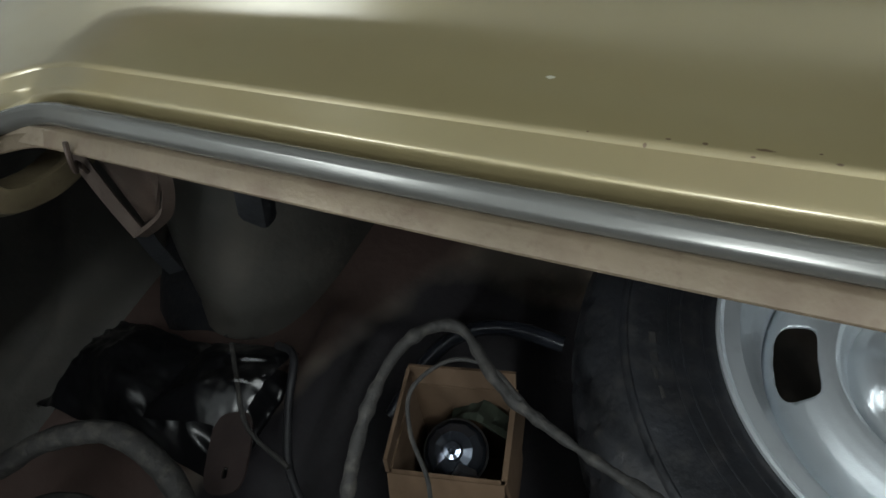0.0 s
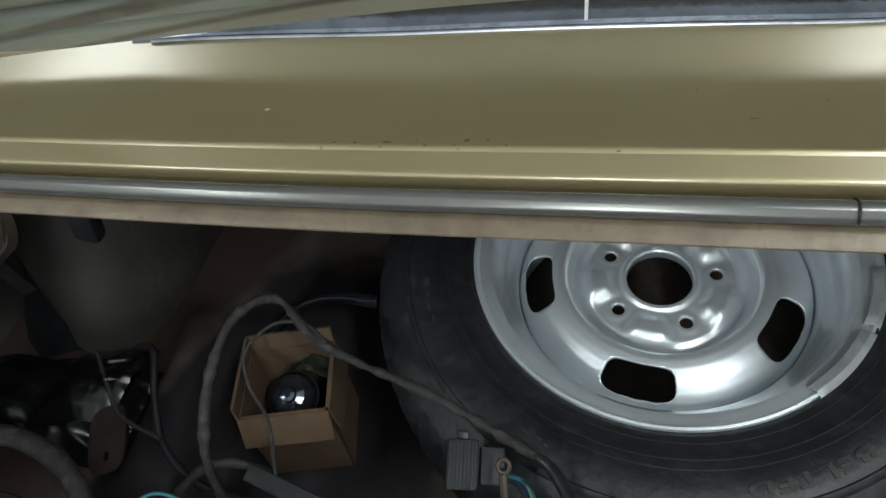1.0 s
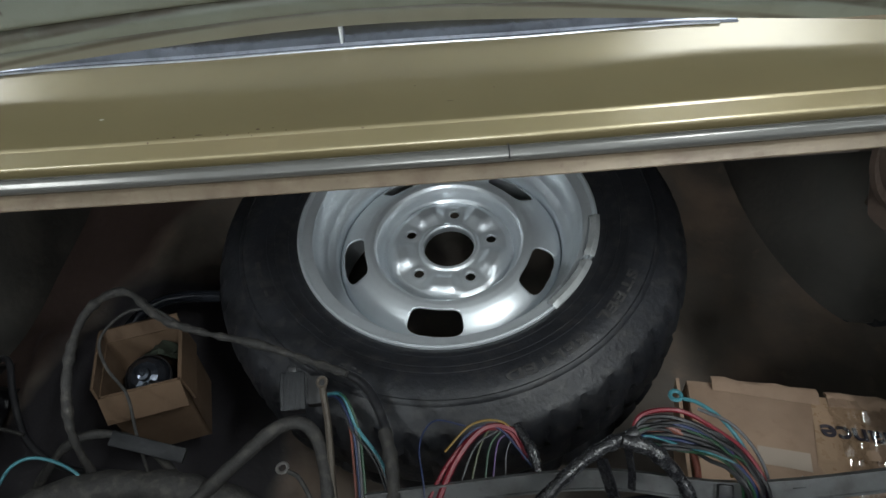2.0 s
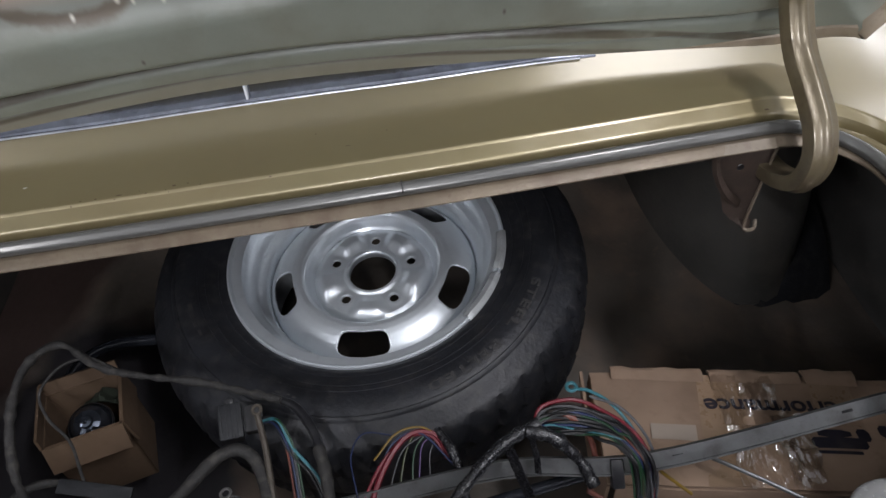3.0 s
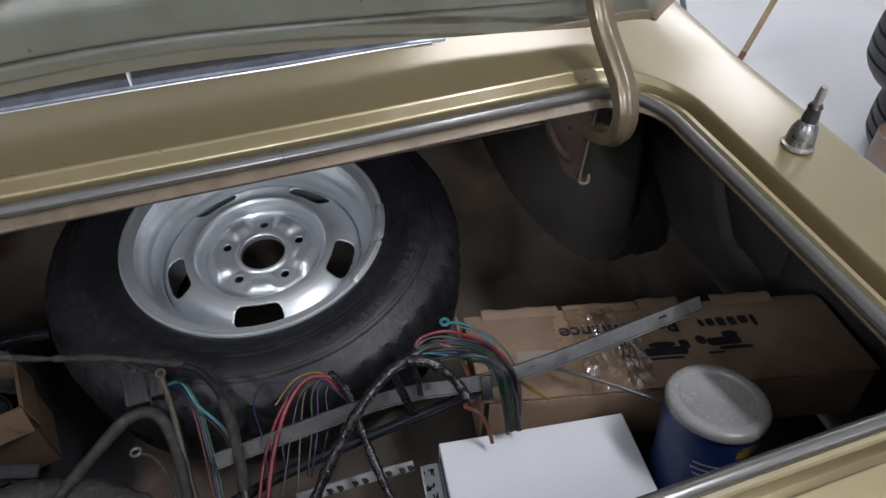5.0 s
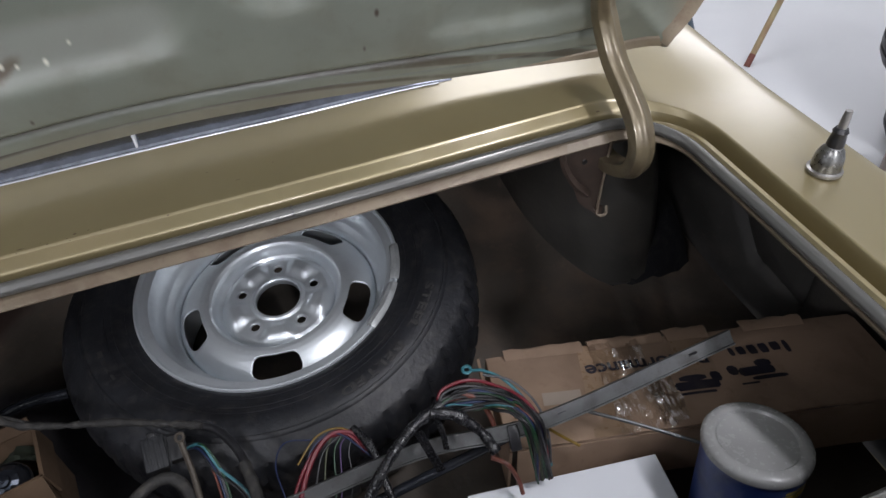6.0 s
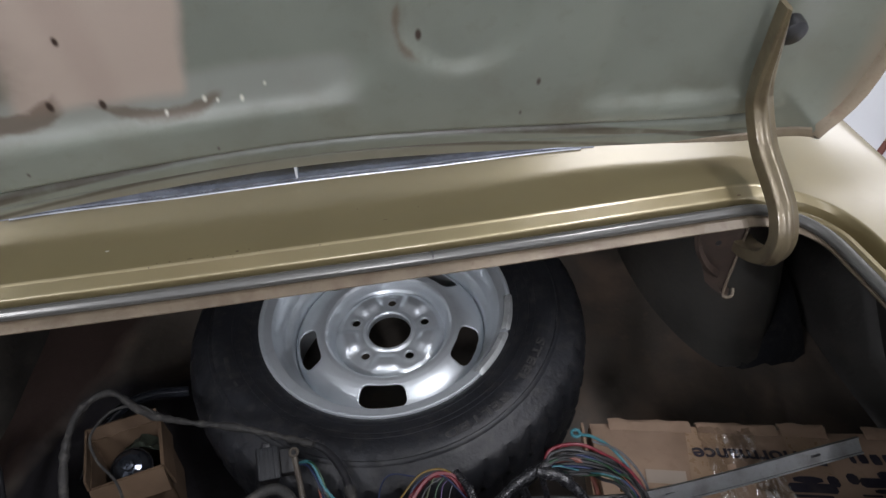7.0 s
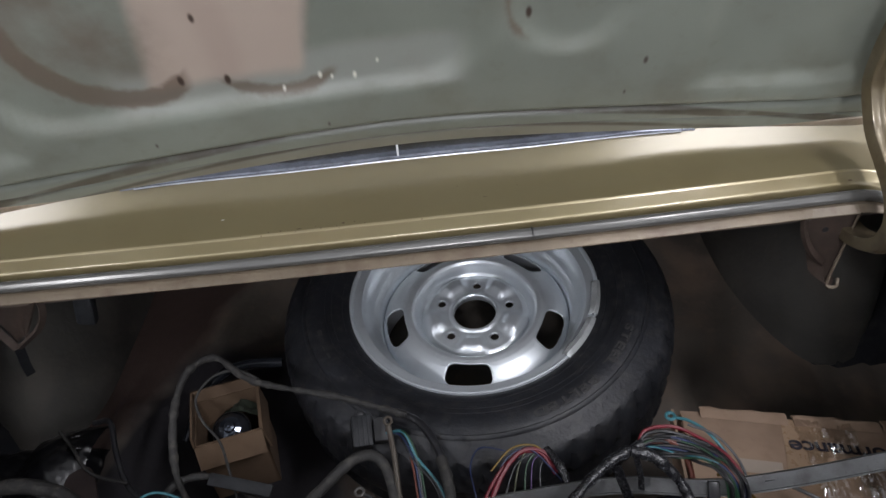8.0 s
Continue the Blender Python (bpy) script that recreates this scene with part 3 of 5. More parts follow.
def hinge_arm(x):
    k = 1 if x > CX else -1
    pts = [(x - 0.035 * k, -0.208, 1.172), (x - 0.028 * k, -0.196, 1.130), (x - 0.018 * k, -0.180, 1.085), (x - 0.006 * k, -0.170, 1.048), (x, -0.188, 1.006), (x, -0.222, 0.980),
           (x, -0.250, 0.956), (x, -0.263, 0.925), (x, -0.252, 0.892), (x - 0.004, -0.222, 0.877), (x - 0.006, -0.190, 0.876), (x - 0.006, -0.150, 0.885)]
    line = smooth_line(pts, 8)
    n = len(line)
    rows = []
    section = ((-1, -0.70), (-1, 0.20), (-0.92, 0.34), (-0.74, 0.40), (-0.48, 0.40), (-0.30, 0.50), (-0.14, 0.60), (0.10, 0.62), (0.30, 0.54), (0.48, 0.42), (0.74, 0.40), (0.93, 0.34), (1, 0.20), (1, -0.70), (0.8, -0.75), (-0.8, -0.75))
    for i, p in enumerate(line):
        t = (line[min(i + 1, n - 1)] - line[max(i - 1, 0)]).normalized()
        out = t.cross(Vector((1, 0, 0))).normalized()
        k = 0.0132 * min(1, 0.22 + i / 30)
        rows.append([p + Vector((a * k, 0, 0)) + out * (b * 0.0150) for a, b in section])
    bm = grid(rows, close_u=True)
    bm.verts.ensure_lookup_table()
    m_ = len(section)
    bm.faces.new(bm.verts[:m_])
    bm.faces.new(bm.verts[-m_:])
    return bm


part("hinge_arm", hinge_arm(0.448), HINGE, car, "gold-painted gooseneck lid hinge")
part("hinge_arm", hinge_arm(2 * CX - 0.476), HINGE, car, "gold-painted gooseneck lid hinge")


def bracket(x, s, tall=1.0):
    """The hinge box below the front edge: two folded plates with a tip."""
    bm = grid([[(x - 0.040 * s, -0.200, 0.925), (x - 0.015 * s, -0.206, 0.925), (x + 0.028 * s, -0.206, 0.925), (x + 0.030 * s, -0.150, 0.925)],
               [(x - 0.030 * s, -0.196, 0.87), (x - 0.008 * s, -0.204, 0.868), (x + 0.020 * s, -0.205, 0.866), (x + 0.022 * s, -0.150, 0.87)],
               [(x - 0.010 * s, -0.194, 0.815), (x + 0.006 * s, -0.201, 0.81), (x + 0.013 * s, -0.203, 0.800), (x + 0.014 * s, -0.160, 0.80)],
               [(x - 0.002 * s, -0.198, 0.806), (x + 0.009 * s, -0.209, 0.800), (x + 0.015 * s, -0.211, 0.794), (x + 0.028 * s, -0.196, 0.796)]], thick=0.003)
    for v in bm.verts:
        v.co.z = 0.925 - (0.925 - v.co.z) * tall
    return bm


def bracket_edge(x, s, tall=1.0):
    """The worn folded edge of the bracket, with its turned-out foot."""
    pts = [(x + 0.0205 * s, -0.2085, 0.918), (x + 0.0165 * s, -0.2075, 0.868), (x + 0.0120 * s, -0.2060, 0.806), (x + 0.0130 * s, -0.2100, 0.797), (x + 0.0240 * s, -0.2085, 0.795), (x + 0.0295 * s, -0.2000, 0.800)]
    pts = [(a, b, 0.925 - (0.925 - c) * tall) for a, b, c in pts]
    return add_tube(bmesh.new(), smooth_line(pts, 5), [(0.0013 + 0.0009 * min(1, i / 12)) for i in range(26)], 8)


for x, s, tall in ((0.422, 1, 1.0),):
    ob = part("hinge_bracket", bracket(x, s, tall), BRACKET, car, "rusty folded hinge bracket")
    part("folded_edge", bracket_edge(x, s, tall), PLATE, ob, "worn pale edge")
    part("brace", add_tube(bmesh.new(), smooth_line([(x - 0.052 * s, -0.215, 0.922), (x - 0.045 * s, -0.214, 0.893), (x - 0.028 * s, -0.212, 0.862), (x - 0.006 * s, -0.209, 0.838 + 0.02 * (1 - tall))], 5), 0.0045, ring=[(1, 0.5), (0.3, 0.6), (-1, 0.5), (-1, -0.5), (1, -0.5)]), BRACKET, ob)
    part("hole", lathe([(0.0, 0.0006), (0.0035, 0.0006), (0.0042, 0.0)], 14), BLACK, ob, m=pose(x - 0.012 * s, -0.2042, 0.925 - 0.040 * tall, 90, 0, 0))
    part("hole", lathe([(0.0, 0.0006), (0.003, 0.0006), (0.0036, 0.0)], 14), BLACK, ob, m=pose(x - 0.006 * s, -0.2062, 0.925 - 0.087 * tall, 90, 0, 0))


def flat_strip(pts, half, thick, n=6):
    """A flat folded strip along the points."""
    return add_tube(bmesh.new(), smooth_line(pts, n), 1.0, ring=[(half, thick), (half * 0.6, thick * 1.3), (-half, thick), (-half, -thick), (half, -thick)])


web = [[(-0.582 + 0.070 * u + (0.014 - 0.062 * u) * v, -0.204 + 0.010 * math.sin(math.pi * u), 0.918 - 0.072 * v) for u in [i / 8 for i in range(9)]] for v in [j / 8 for j in range(9)]]
ob = part("hinge_bracket", grid(web, thick=0.002), BRACKET, car, "rusty V-shaped hinge bracket")
part("folded_edge", flat_strip([(-0.5800, -0.2120, 0.9156), (-0.5780, -0.2130, 0.8960), (-0.5730, -0.2130, 0.8680), (-0.5660, -0.2130, 0.8440)], 0.0042, 0.0018), EDGE_RUST, ob, "worn rusty edge")
part("folded_edge", flat_strip([(-0.5100, -0.2110, 0.9136), (-0.5120, -0.2130, 0.8960), (-0.5250, -0.2130, 0.8740), (-0.5440, -0.2130, 0.8580), (-0.5640, -0.2130, 0.8440)], 0.0036, 0.0018), EDGE_RUST, ob, "worn rusty edge")
part("rod", tube([(-0.5585, -0.2260, 0.9296), (-0.5595, -0.2290, 0.9176), (-0.5640, -0.2270, 0.9086), (-0.5720, -0.2200, 0.9080), (-0.5770, -0.2140, 0.8960)], 0.0017, 8, 6), EDGE_RUST, ob, "rusty rod hooked over the flange")
part("spring_tab", box((-0.012, -0.008, -0.022), (0.012, 0.008, 0.030), pose(-0.490, -0.175, 0.862, 0, 14, 0), 0.005), DARK_PLUG, ob)
part("hanger", flat_strip([(-0.5650, -0.2110, 0.8460), (-0.5720, -0.2060, 0.8240), (-0.5820, -0.1980, 0.8000), (-0.5900, -0.1900, 0.7770)], 0.0055, 0.0012), DARK_PLUG, ob, "dark hanging strap")

# ---- inside of the trunk ----
def floor_z(x, y):
    def raised(lo, hi, v):
        return ease((v - lo) / 0.02) * ease((hi - v) / 0.02)
    press = 0.012 * raised(-0.66, -0.50, x) * raised(-0.24, 0.02, y) + 0.010 * raised(0.60, 0.70, x - 0.3 * y) * raised(-0.40, -0.05, y)
    return 0.478 + press + 0.12 * y + 0.010 * noise.noise((x * 5, y * 5, 1.0)) + 0.006 * math.sin(x * 38) * max(0, min(1, (abs(x - CX) - 0.2) * 8))


rows = [[(x, y, floor_z(x, y)) for x in [CX - 0.86 + 1.72 * i / 150 for i in range(151)]] for y in [-0.72 + 1.22 * j / 90 for j in range(91)]]
FLOOR = mat("rusty_floor", (0.124, 0.104, 0.086), 0.6, 0.0, (0.205, 0.144, 0.106), 0.7, 8, 0.0022, 70, tone=0.5)


def floor_rust_and_shade(m):
    """Red-brown rust towards one side, and a ragged dark patch that paints shade into the floor."""
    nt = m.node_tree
    paint = nt.nodes["Principled BSDF"].inputs["Base Color"]
    tc, cut, ragged = (nt.nodes.new("ShaderNode" + k) for k in ("TexCoord", "SeparateXYZ", "TexNoise"))
    ragged.inputs["Scale"].default_value = 12.0
    nt.links.new(tc.outputs["Object"], cut.inputs[0])
    nt.links.new(tc.outputs["Object"], ragged.inputs["Vector"])

    def side(kx, ky, c):
        """1 where kx * x + ky * y + c, roughened, is above 0."""
        v = ragged.outputs["Fac"]
        for k, axis in ((kx, "X"), (ky, "Y")):
            n = nt.nodes.new("ShaderNodeMath")
            n.operation = "MULTIPLY_ADD"
            n.inputs[1].default_value = k * 14
            nt.links.new(cut.outputs[axis], n.inputs[0])
            nt.links.new(v, n.inputs[2])
            v = n.outputs[0]
        n = nt.nodes.new("ShaderNodeMapRange")
        n.inputs["From Min"].default_value, n.inputs["From Max"].default_value = 0.5 - c * 14 - 0.25, 0.5 - c * 14 + 0.25
        nt.links.new(v, n.inputs["Value"])
        return n.outputs["Result"]

    def layer(masks, color):
        f = masks[0]
        for o in masks[1:]:
            n = nt.nodes.new("ShaderNodeMath")
            n.operation = "MULTIPLY"
            nt.links.new(f, n.inputs[0])
            nt.links.new(o, n.inputs[1])
            f = n.outputs[0]
        n = nt.nodes.new("ShaderNodeMix")
        n.data_type = "RGBA"
        nt.links.new(f, n.inputs[0])
        nt.links.new(paint.links[0].from_socket, n.inputs[6])
        n.inputs[7].default_value = (*color, 1)
        nt.links.new(n.outputs[2], paint)

    layer([side(-1, 0.474, -0.590)], (0.058, 0.037, 0.031))
    # dark ragged patch: shade put into the floor colour
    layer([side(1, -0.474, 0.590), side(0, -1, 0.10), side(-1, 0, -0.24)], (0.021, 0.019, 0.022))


floor_rust_and_shade(FLOOR)
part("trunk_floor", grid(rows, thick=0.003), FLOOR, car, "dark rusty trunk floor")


def wheel_house(s):
    """A blunt dome over the wheel, with a flat stamped top and a rolled foot."""
    rows = []
    for j in range(29):
        a = math.pi / 2 * j / 28
        row = []
        for i in range(65):
            b = math.pi * 2 * i / 64
            k = math.cos(a) ** 0.42
            px = CX + s * 0.700 + 0.118 * math.copysign(abs(math.cos(b)) ** 0.8, math.cos(b)) * k
            py = 0.305 + 0.365 * math.copysign(abs(math.sin(b)) ** 0.9, math.sin(b)) * k
            z = 0.43 + 0.40 * math.sin(a) ** 0.75 + 0.06 * max(0, py + 0.1)
            foot = 0.018 * math.exp(-((z - 0.47) / 0.02) ** 2)
            row.append((px + foot * math.cos(b), py + foot * math.sin(b), z + 0.005 * noise.noise((px * 9, py * 9, z * 9))))
        rows.append(row)
    return grid(rows, close_u=True)


part("wheel_house", wheel_house(1), LINER, car, "dark grey wheel house")
part("wheel_house", wheel_house(-1), LINER, car, "dark grey wheel house")


SEAMS = (((0.06, 0.80), (-0.03, 0.70), (-0.085, 0.605), (-0.150, 0.53), (-0.26, 0.505)), ((-0.26, 0.505), (-0.262, 0.62), (-0.24, 0.78)))


def seam_gap(y, z):
    """Distance to the nearest seam between the stamped panels."""
    best = 9.0
    for line in SEAMS:
        for (y0, z0), (y1, z1) in zip(line, line[1:]):
            dy, dz = y1 - y0, z1 - z0
            t = max(0.0, min(1.0, ((y - y0) * dy + (z - z0) * dz) / (dy * dy + dz * dz)))
            best = min(best, math.hypot(y - y0 - dy * t, z - z0 - dz * t))
    return best


def inner_side(s):
    rows = []
    for j in range(49):
        v = j / 48
        z = 0.40 + 0.49 * v
        out = 0.885 - 0.17 * max(0, v - 0.55) ** 1.5 * 3.3
        row = []
        for i in range(151):
            y = -0.74 + 1.26 * i / 150
            gap = seam_gap(y, z)
            rib = 0.016 * ease((gap - 0.006) / 0.07) - 0.016 * math.exp(-(gap / 0.009) ** 2)
            x = CX + s * (out - rib * (1.0 if s > 0 else 0.3) - 0.12 * max(0, -y - 0.5) ** 1.2 + 0.008 * noise.noise((y * 6, z * 6, s)))
            row.append((x, y, z))
        rows.append(row)
    return grid(rows, thick=0.003)


QUARTER = mat("dusty_quarter", (0.064, 0.061, 0.056), 0.6, 0.0, (0.110, 0.098, 0.084), 0.6, 8, 0.0014, 90, tone=0.4)
part("inner_quarter", inner_side(1), QUARTER, car, "dark dusty inner quarter panel")
part("inner_quarter", inner_side(-1), LINER, car, "dark dusty inner quarter panel")
rows = [[(x, 0.44 + 0.012 * math.sin(x * 30), z) for x in [CX - 0.68 + 1.36 * i / 60 for i in range(61)]] for z in (0.45, 0.6, 0.75, 0.9, 0.94)]
DIVIDER = mat("dusty_divider", (0.105, 0.090, 0.072), 0.8, 0.0, (0.185, 0.150, 0.115), 0.6, 7, 0.0012, 90, tone=0.4)
part("seat_divider", grid(rows, thick=0.003), DIVIDER, car, "dark dusty seat-back panel")
rows = [[(x, y, z) for x in [CX - 0.72 + 1.44 * i / 30 for i in range(31)]] for y, z in ((-0.66, 0.868), (-0.668, 0.7), (-0.70, 0.45), (-0.72, 0.38))]
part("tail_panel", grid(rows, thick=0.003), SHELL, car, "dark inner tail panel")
rows = [[(x, y, z) for x in [CX - 0.70 + 1.40 * i / 30 for i in range(31)]] for y, z in ((-0.20, 0.900), (-0.12, 0.905), (0.10, 0.915), (0.46, 0.93))]
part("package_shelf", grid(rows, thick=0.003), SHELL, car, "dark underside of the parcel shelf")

# ---- spare wheel ----
WHEEL = Matrix((((0.98239, 0.18208, -0.04196, 0.000),
                (-0.18591, 0.97499, -0.12176, 0.000),
                (0.01874, 0.12742, 0.99167, 0.620),
                (0, 0, 0, 1))))
spare = thing("spare_wheel", "silver slotted steel wheel with worn black tyre, lying in the trunk", "wheel")
spare.matrix_world = WHEEL


def rim_wave(r, z, a):
    c = math.cos(5 * (a - radians(54)))
    land = ease((c + 0.65) / 1.5)
    h = 0.0108 * land * ease((r - 0.041) / 0.022) * ease((0.093 - r) / 0.022)
    k = round((a - radians(90)) / radians(72))
    lx, ly = 0.06033 * math.cos(radians(90 + 72 * k)), 0.06033 * math.sin(radians(90 + 72 * k))
    d = math.hypot(r * math.cos(a) - lx, r * math.sin(a) - ly)
    return h + 0.0016 * math.exp(-((d - 0.0100) / 0.0032) ** 2)


face = [(0.0353, -0.006), (0.0353, 0.003), (0.037, 0.005), (0.040, 0.0045), (0.044, 0.001), (0.052, 0.0), (0.060, 0.0), (0.068, 0.0), (0.074, 0.0005), (0.080, 0.0),
        (0.086, -0.003), (0.090, -0.006), (0.094, -0.001), (0.097, 0.010), (0.100, 0.0165), (0.104, 0.0205), (0.110, 0.0215), (0.118, 0.020), (0.126, 0.017), (0.134, 0.013), (0.142, 0.008), (0.150, 0.002),
        (0.1545, -0.004), (0.1560, -0.010)]
face = [(r0 + (r1 - r0) * k / 4, z0 + (z1 - z0) * k / 4) for (r0, z0), (r1, z1) in zip(face, face[1:]) for k in range(4)] + [face[-1]]
solid = face + [(r, z - 0.0035) for r, z in reversed(face[1:])]
bm = lathe(solid, 240, closed=True, wave=rim_wave)
disc = part("wheel_disc", bm, SILVER, None, sharp=50)


def cutter(points, lo, hi):
    bm = bmesh.new()
    top = [bm.verts.new((x, y, hi)) for x, y in points]
    low = [bm.verts.new((x, y, lo)) for x, y in points]
    n = len(points)
    bm.faces.new(top)
    bm.faces.new(low[::-1])
    for i in range(n):
        bm.faces.new((top[i], low[i], low[(i + 1) % n], top[(i + 1) % n]))
    return bm


cuts = bmesh.new()
for k in range(5):
    c = radians(54 + 72 * k)
    pts = []
    for i in range(36):
        a = 2 * math.pi * i / 36
        u = math.copysign(abs(math.cos(a)) ** 0.42, math.cos(a)) * 0.0355
        v = math.copysign(abs(math.sin(a)) ** 0.55, math.sin(a)) * 0.0158
        rad, ang = 0.1325 + v, c + u / 0.1325
        pts.append((rad * math.cos(ang), rad * math.sin(ang)))
    b2 = cutter(pts, -0.03, 0.05)
    me = bpy.data.meshes.new("cut")
    b2.to_mesh(me)
    cuts.from_mesh(me)
    b2.free()
    bpy.data.meshes.remove(me)
    c = radians(90 + 72 * k)
    pts = [(0.06033 * math.cos(c) + 0.0070 * math.cos(a), 0.06033 * math.sin(c) + 0.0070 * math.sin(a)) for a in (2 * math.pi * i / 20 for i in range(20))]
    b2 = cutter(pts, -0.03, 0.05)
    me = bpy.data.meshes.new("cut")
    b2.to_mesh(me)
    cuts.from_mesh(me)
    b2.free()
    bpy.data.meshes.remove(me)
cut_ob = part("cut", cuts, SILVER)
mod = disc.modifiers.new("cut", "BOOLEAN")
mod.object, mod.operation, mod.solver = cut_ob, "DIFFERENCE", "EXACT"
cut_mesh = bpy.data.meshes.new_from_object(disc.evaluated_get(bpy.context.evaluated_depsgraph_get()))
disc.modifiers.clear()
disc.data = cut_mesh
bpy.data.objects.remove(cut_ob)
disc.matrix_world = WHEEL
disc.parent = spare
disc.matrix_parent_inverse = WHEEL.inverted()
barrel = [(0.1560, -0.012), (0.1575, 0.004), (0.160, 0.014), (0.166, 0.020), (0.1685, 0.026), (0.170, 0.036), (0.1745, 0.042), (0.178, 0.050), (0.1805, 0.058),
          (0.186, 0.0605), (0.193, 0.062), (0.1965, 0.0665), (0.199, 0.066), (0.1995, 0.062), (0.197, 0.058), (0.188, 0.054), (0.180, 0.045), (0.176, 0.02),
          (0.172, -0.04), (0.176, -0.09), (0.180, -0.11), (0.196, -0.118), (0.196, -0.122), (0.178, -0.116), (0.168, -0.06), (0.160, -0.02)]


def wheel_part(name, bm, material, parent, label="", sharp=38):
    ob = part(name, bm, material, None, label, sharp)
    ob.matrix_world = WHEEL
    ob.parent = parent
    ob.matrix_parent_inverse = WHEEL.inverted()
    return ob


wheel_part("rim_barrel", lathe(barrel, 120, closed=True), SILVER, spare)
for a0, a1 in ((-16, 4), (-42, -18)):
    rows = []
    for i in range(13):
        a = radians(a0 + (a1 - a0) * i / 12)
        e = 1 if 0 < i < 12 else 0.6
        rows.append([(r * math.cos(a), r * math.sin(a), z) for r, z in ((0.188, 0.0585), (0.1885, 0.058 + 0.010 * e), (0.196, 0.0625 + 0.009 * e), (0.2015, 0.066), (0.2015, 0.060))])
    wheel_part("balance_weight", grid(rows, thick=0.0005), WEIGHT, spare, "chipped grey balance weight")

tyre = [(0.1965, 0.058), (0.201, 0.063), (0.206, 0.0655), (0.212, 0.066), (0.222, 0.071), (0.236, 0.077), (0.252, 0.079), (0.264, 0.077), (0.274, 0.072), (0.284, 0.066),
        (0.293, 0.060), (0.299, 0.0575), (0.3055, 0.050), (0.311, 0.040), (0.3145, 0.028), (0.317, 0.014), (0.318, -0.0), (0.3185, -0.028)]
tyre = tyre + [(r, -0.056 - z) for r, z in reversed(tyre[:-1])]


def tread(n=288):
    rows = []
    for k in range(n):
        a = 2 * math.pi * k / n
        row = []
        for r, z in tyre:
            d = 0
            if r > 0.297:
                skew = k + (2 if z > -0.028 else -2) * (r - 0.297) / 0.02
                d = 0.0055 * min(1, (r - 0.297) / 0.008) if int(skew) % 6 == 0 else 0.0
                if abs(abs(z + 0.028) - 0.030) < 0.005:
                    d = 0.007
            row.append(((r - d) * math.cos(a), (r - d) * math.sin(a), z))
        rows.append(row)
    return grid(rows, close_v=True)


tyre_ob = wheel_part("tyre", tread(), TYRE, spare, "worn black tyre with dusty sidewall", 30)
def tyre_z(r):
    """Height of the sidewall at the radius r."""
    for (r0, z0), (r1, z1) in zip(tyre, tyre[1:]):
        if r0 <= r <= r1:
            return z0 + (z1 - z0) * (r - r0) / (r1 - r0)
    return tyre[0][1]


def raised_word(body, a0, a1, radius, size):
    """Raised letters bent round the sidewall, clockwise from the angle a0 to a1."""
    text = bpy.data.curves.new("word", "FONT")
    text.body, text.size, text.extrude, text.offset, text.space_character = body, size, 0.0004, 0.0005, 1.2
    ob = new("raised_word", text)
    me = bpy.data.meshes.new_from_object(ob.evaluated_get(bpy.context.evaluated_depsgraph_get()))
    bpy.data.objects.remove(ob)
    wide = max(v.co.x for v in me.vertices)
    for v in me.vertices:
        a, r = radians(a0 + (a1 - a0) * v.co.x / wide), radius + v.co.y
        v.co = (r * math.cos(a), r * math.sin(a), tyre_z(r) + 0.0007 + v.co.z)
    me.materials.append(TYRE_MARK)
    ob = new("raised_word", me)
    ob.matrix_world = WHEEL
    ob.parent = tyre_ob
    ob.matrix_parent_inverse = WHEEL.inverted()
    return tagged(ob, label="dusty raised letters on the sidewall")


raised_word("STEEL", -19.0, -38.0, 0.2465, 0.0165)
raised_word("BELTED", -43.5, -67.0, 0.2495, 0.0165)
rng = random.Random(4)
for a0, a1, r0, r1 in ((158, 176, 0.245, 0.254), (204, 216, 0.246, 0.254), (250, 258, 0.246, 0.252)):
    a = a0
    while a < a1:
        w = rng.uniform(0.9, 2.6)
        lo, hi = r0 + rng.uniform(-0.001, 0.003), r1 - rng.uniform(-0.001, 0.003)
        q = [radians(a + w * f) for f in (0, 0.5, 1)]
        rr = [(lo, tyre_z(lo) - 0.0008), (lo + 0.001, tyre_z(lo + 0.001) + 0.0007), (hi - 0.001, tyre_z(hi - 0.001) + 0.0007), (hi, tyre_z(hi) - 0.0008)]
        wheel_part("raised_mark", grid([[(r * math.cos(t), r * math.sin(t), z) for r, z in rr] for t in q]), TYRE_MARK, tyre_ob)
        a += w + rng.uniform(0.8, 2.6)
for r in (0.2105, 0.2270, 0.2365):
    wheel_part("sidewall_line", lathe([(r - 0.0012, tyre_z(r) - 0.0012), (r - 0.0004, tyre_z(r) + 0.0006), (r + 0.0004, tyre_z(r) + 0.0006), (r + 0.0012, tyre_z(r) - 0.0010)], 120), TYRE, tyre_ob)
wheel_part("sidewall_rib", lathe([(0.2670, 0.0750), (0.2690, 0.0762), (0.2730, 0.0742), (0.2750, 0.0708)], 120), TYRE, tyre_ob)


# ---- loose things in the trunk ----
def mesh_thing(name, bm, material, label, category, m=None, group="", sharp=38, kind=""):
    return tagged(part(name, bm, material, None, label, sharp, m), label, category, group, kind)


CARD_M = pose(0.246, -0.265, 0.653, -4, 3.0, -11.8)  # far left top corner of the long box
card = thing("cardboard_box", "long taped cardboard box with dark blue print lying among the parts", "box", CARD_M)


def crumpled(x, y):
    return 0.0035 * noise.noise((x * 14, y * 14, 3.0))


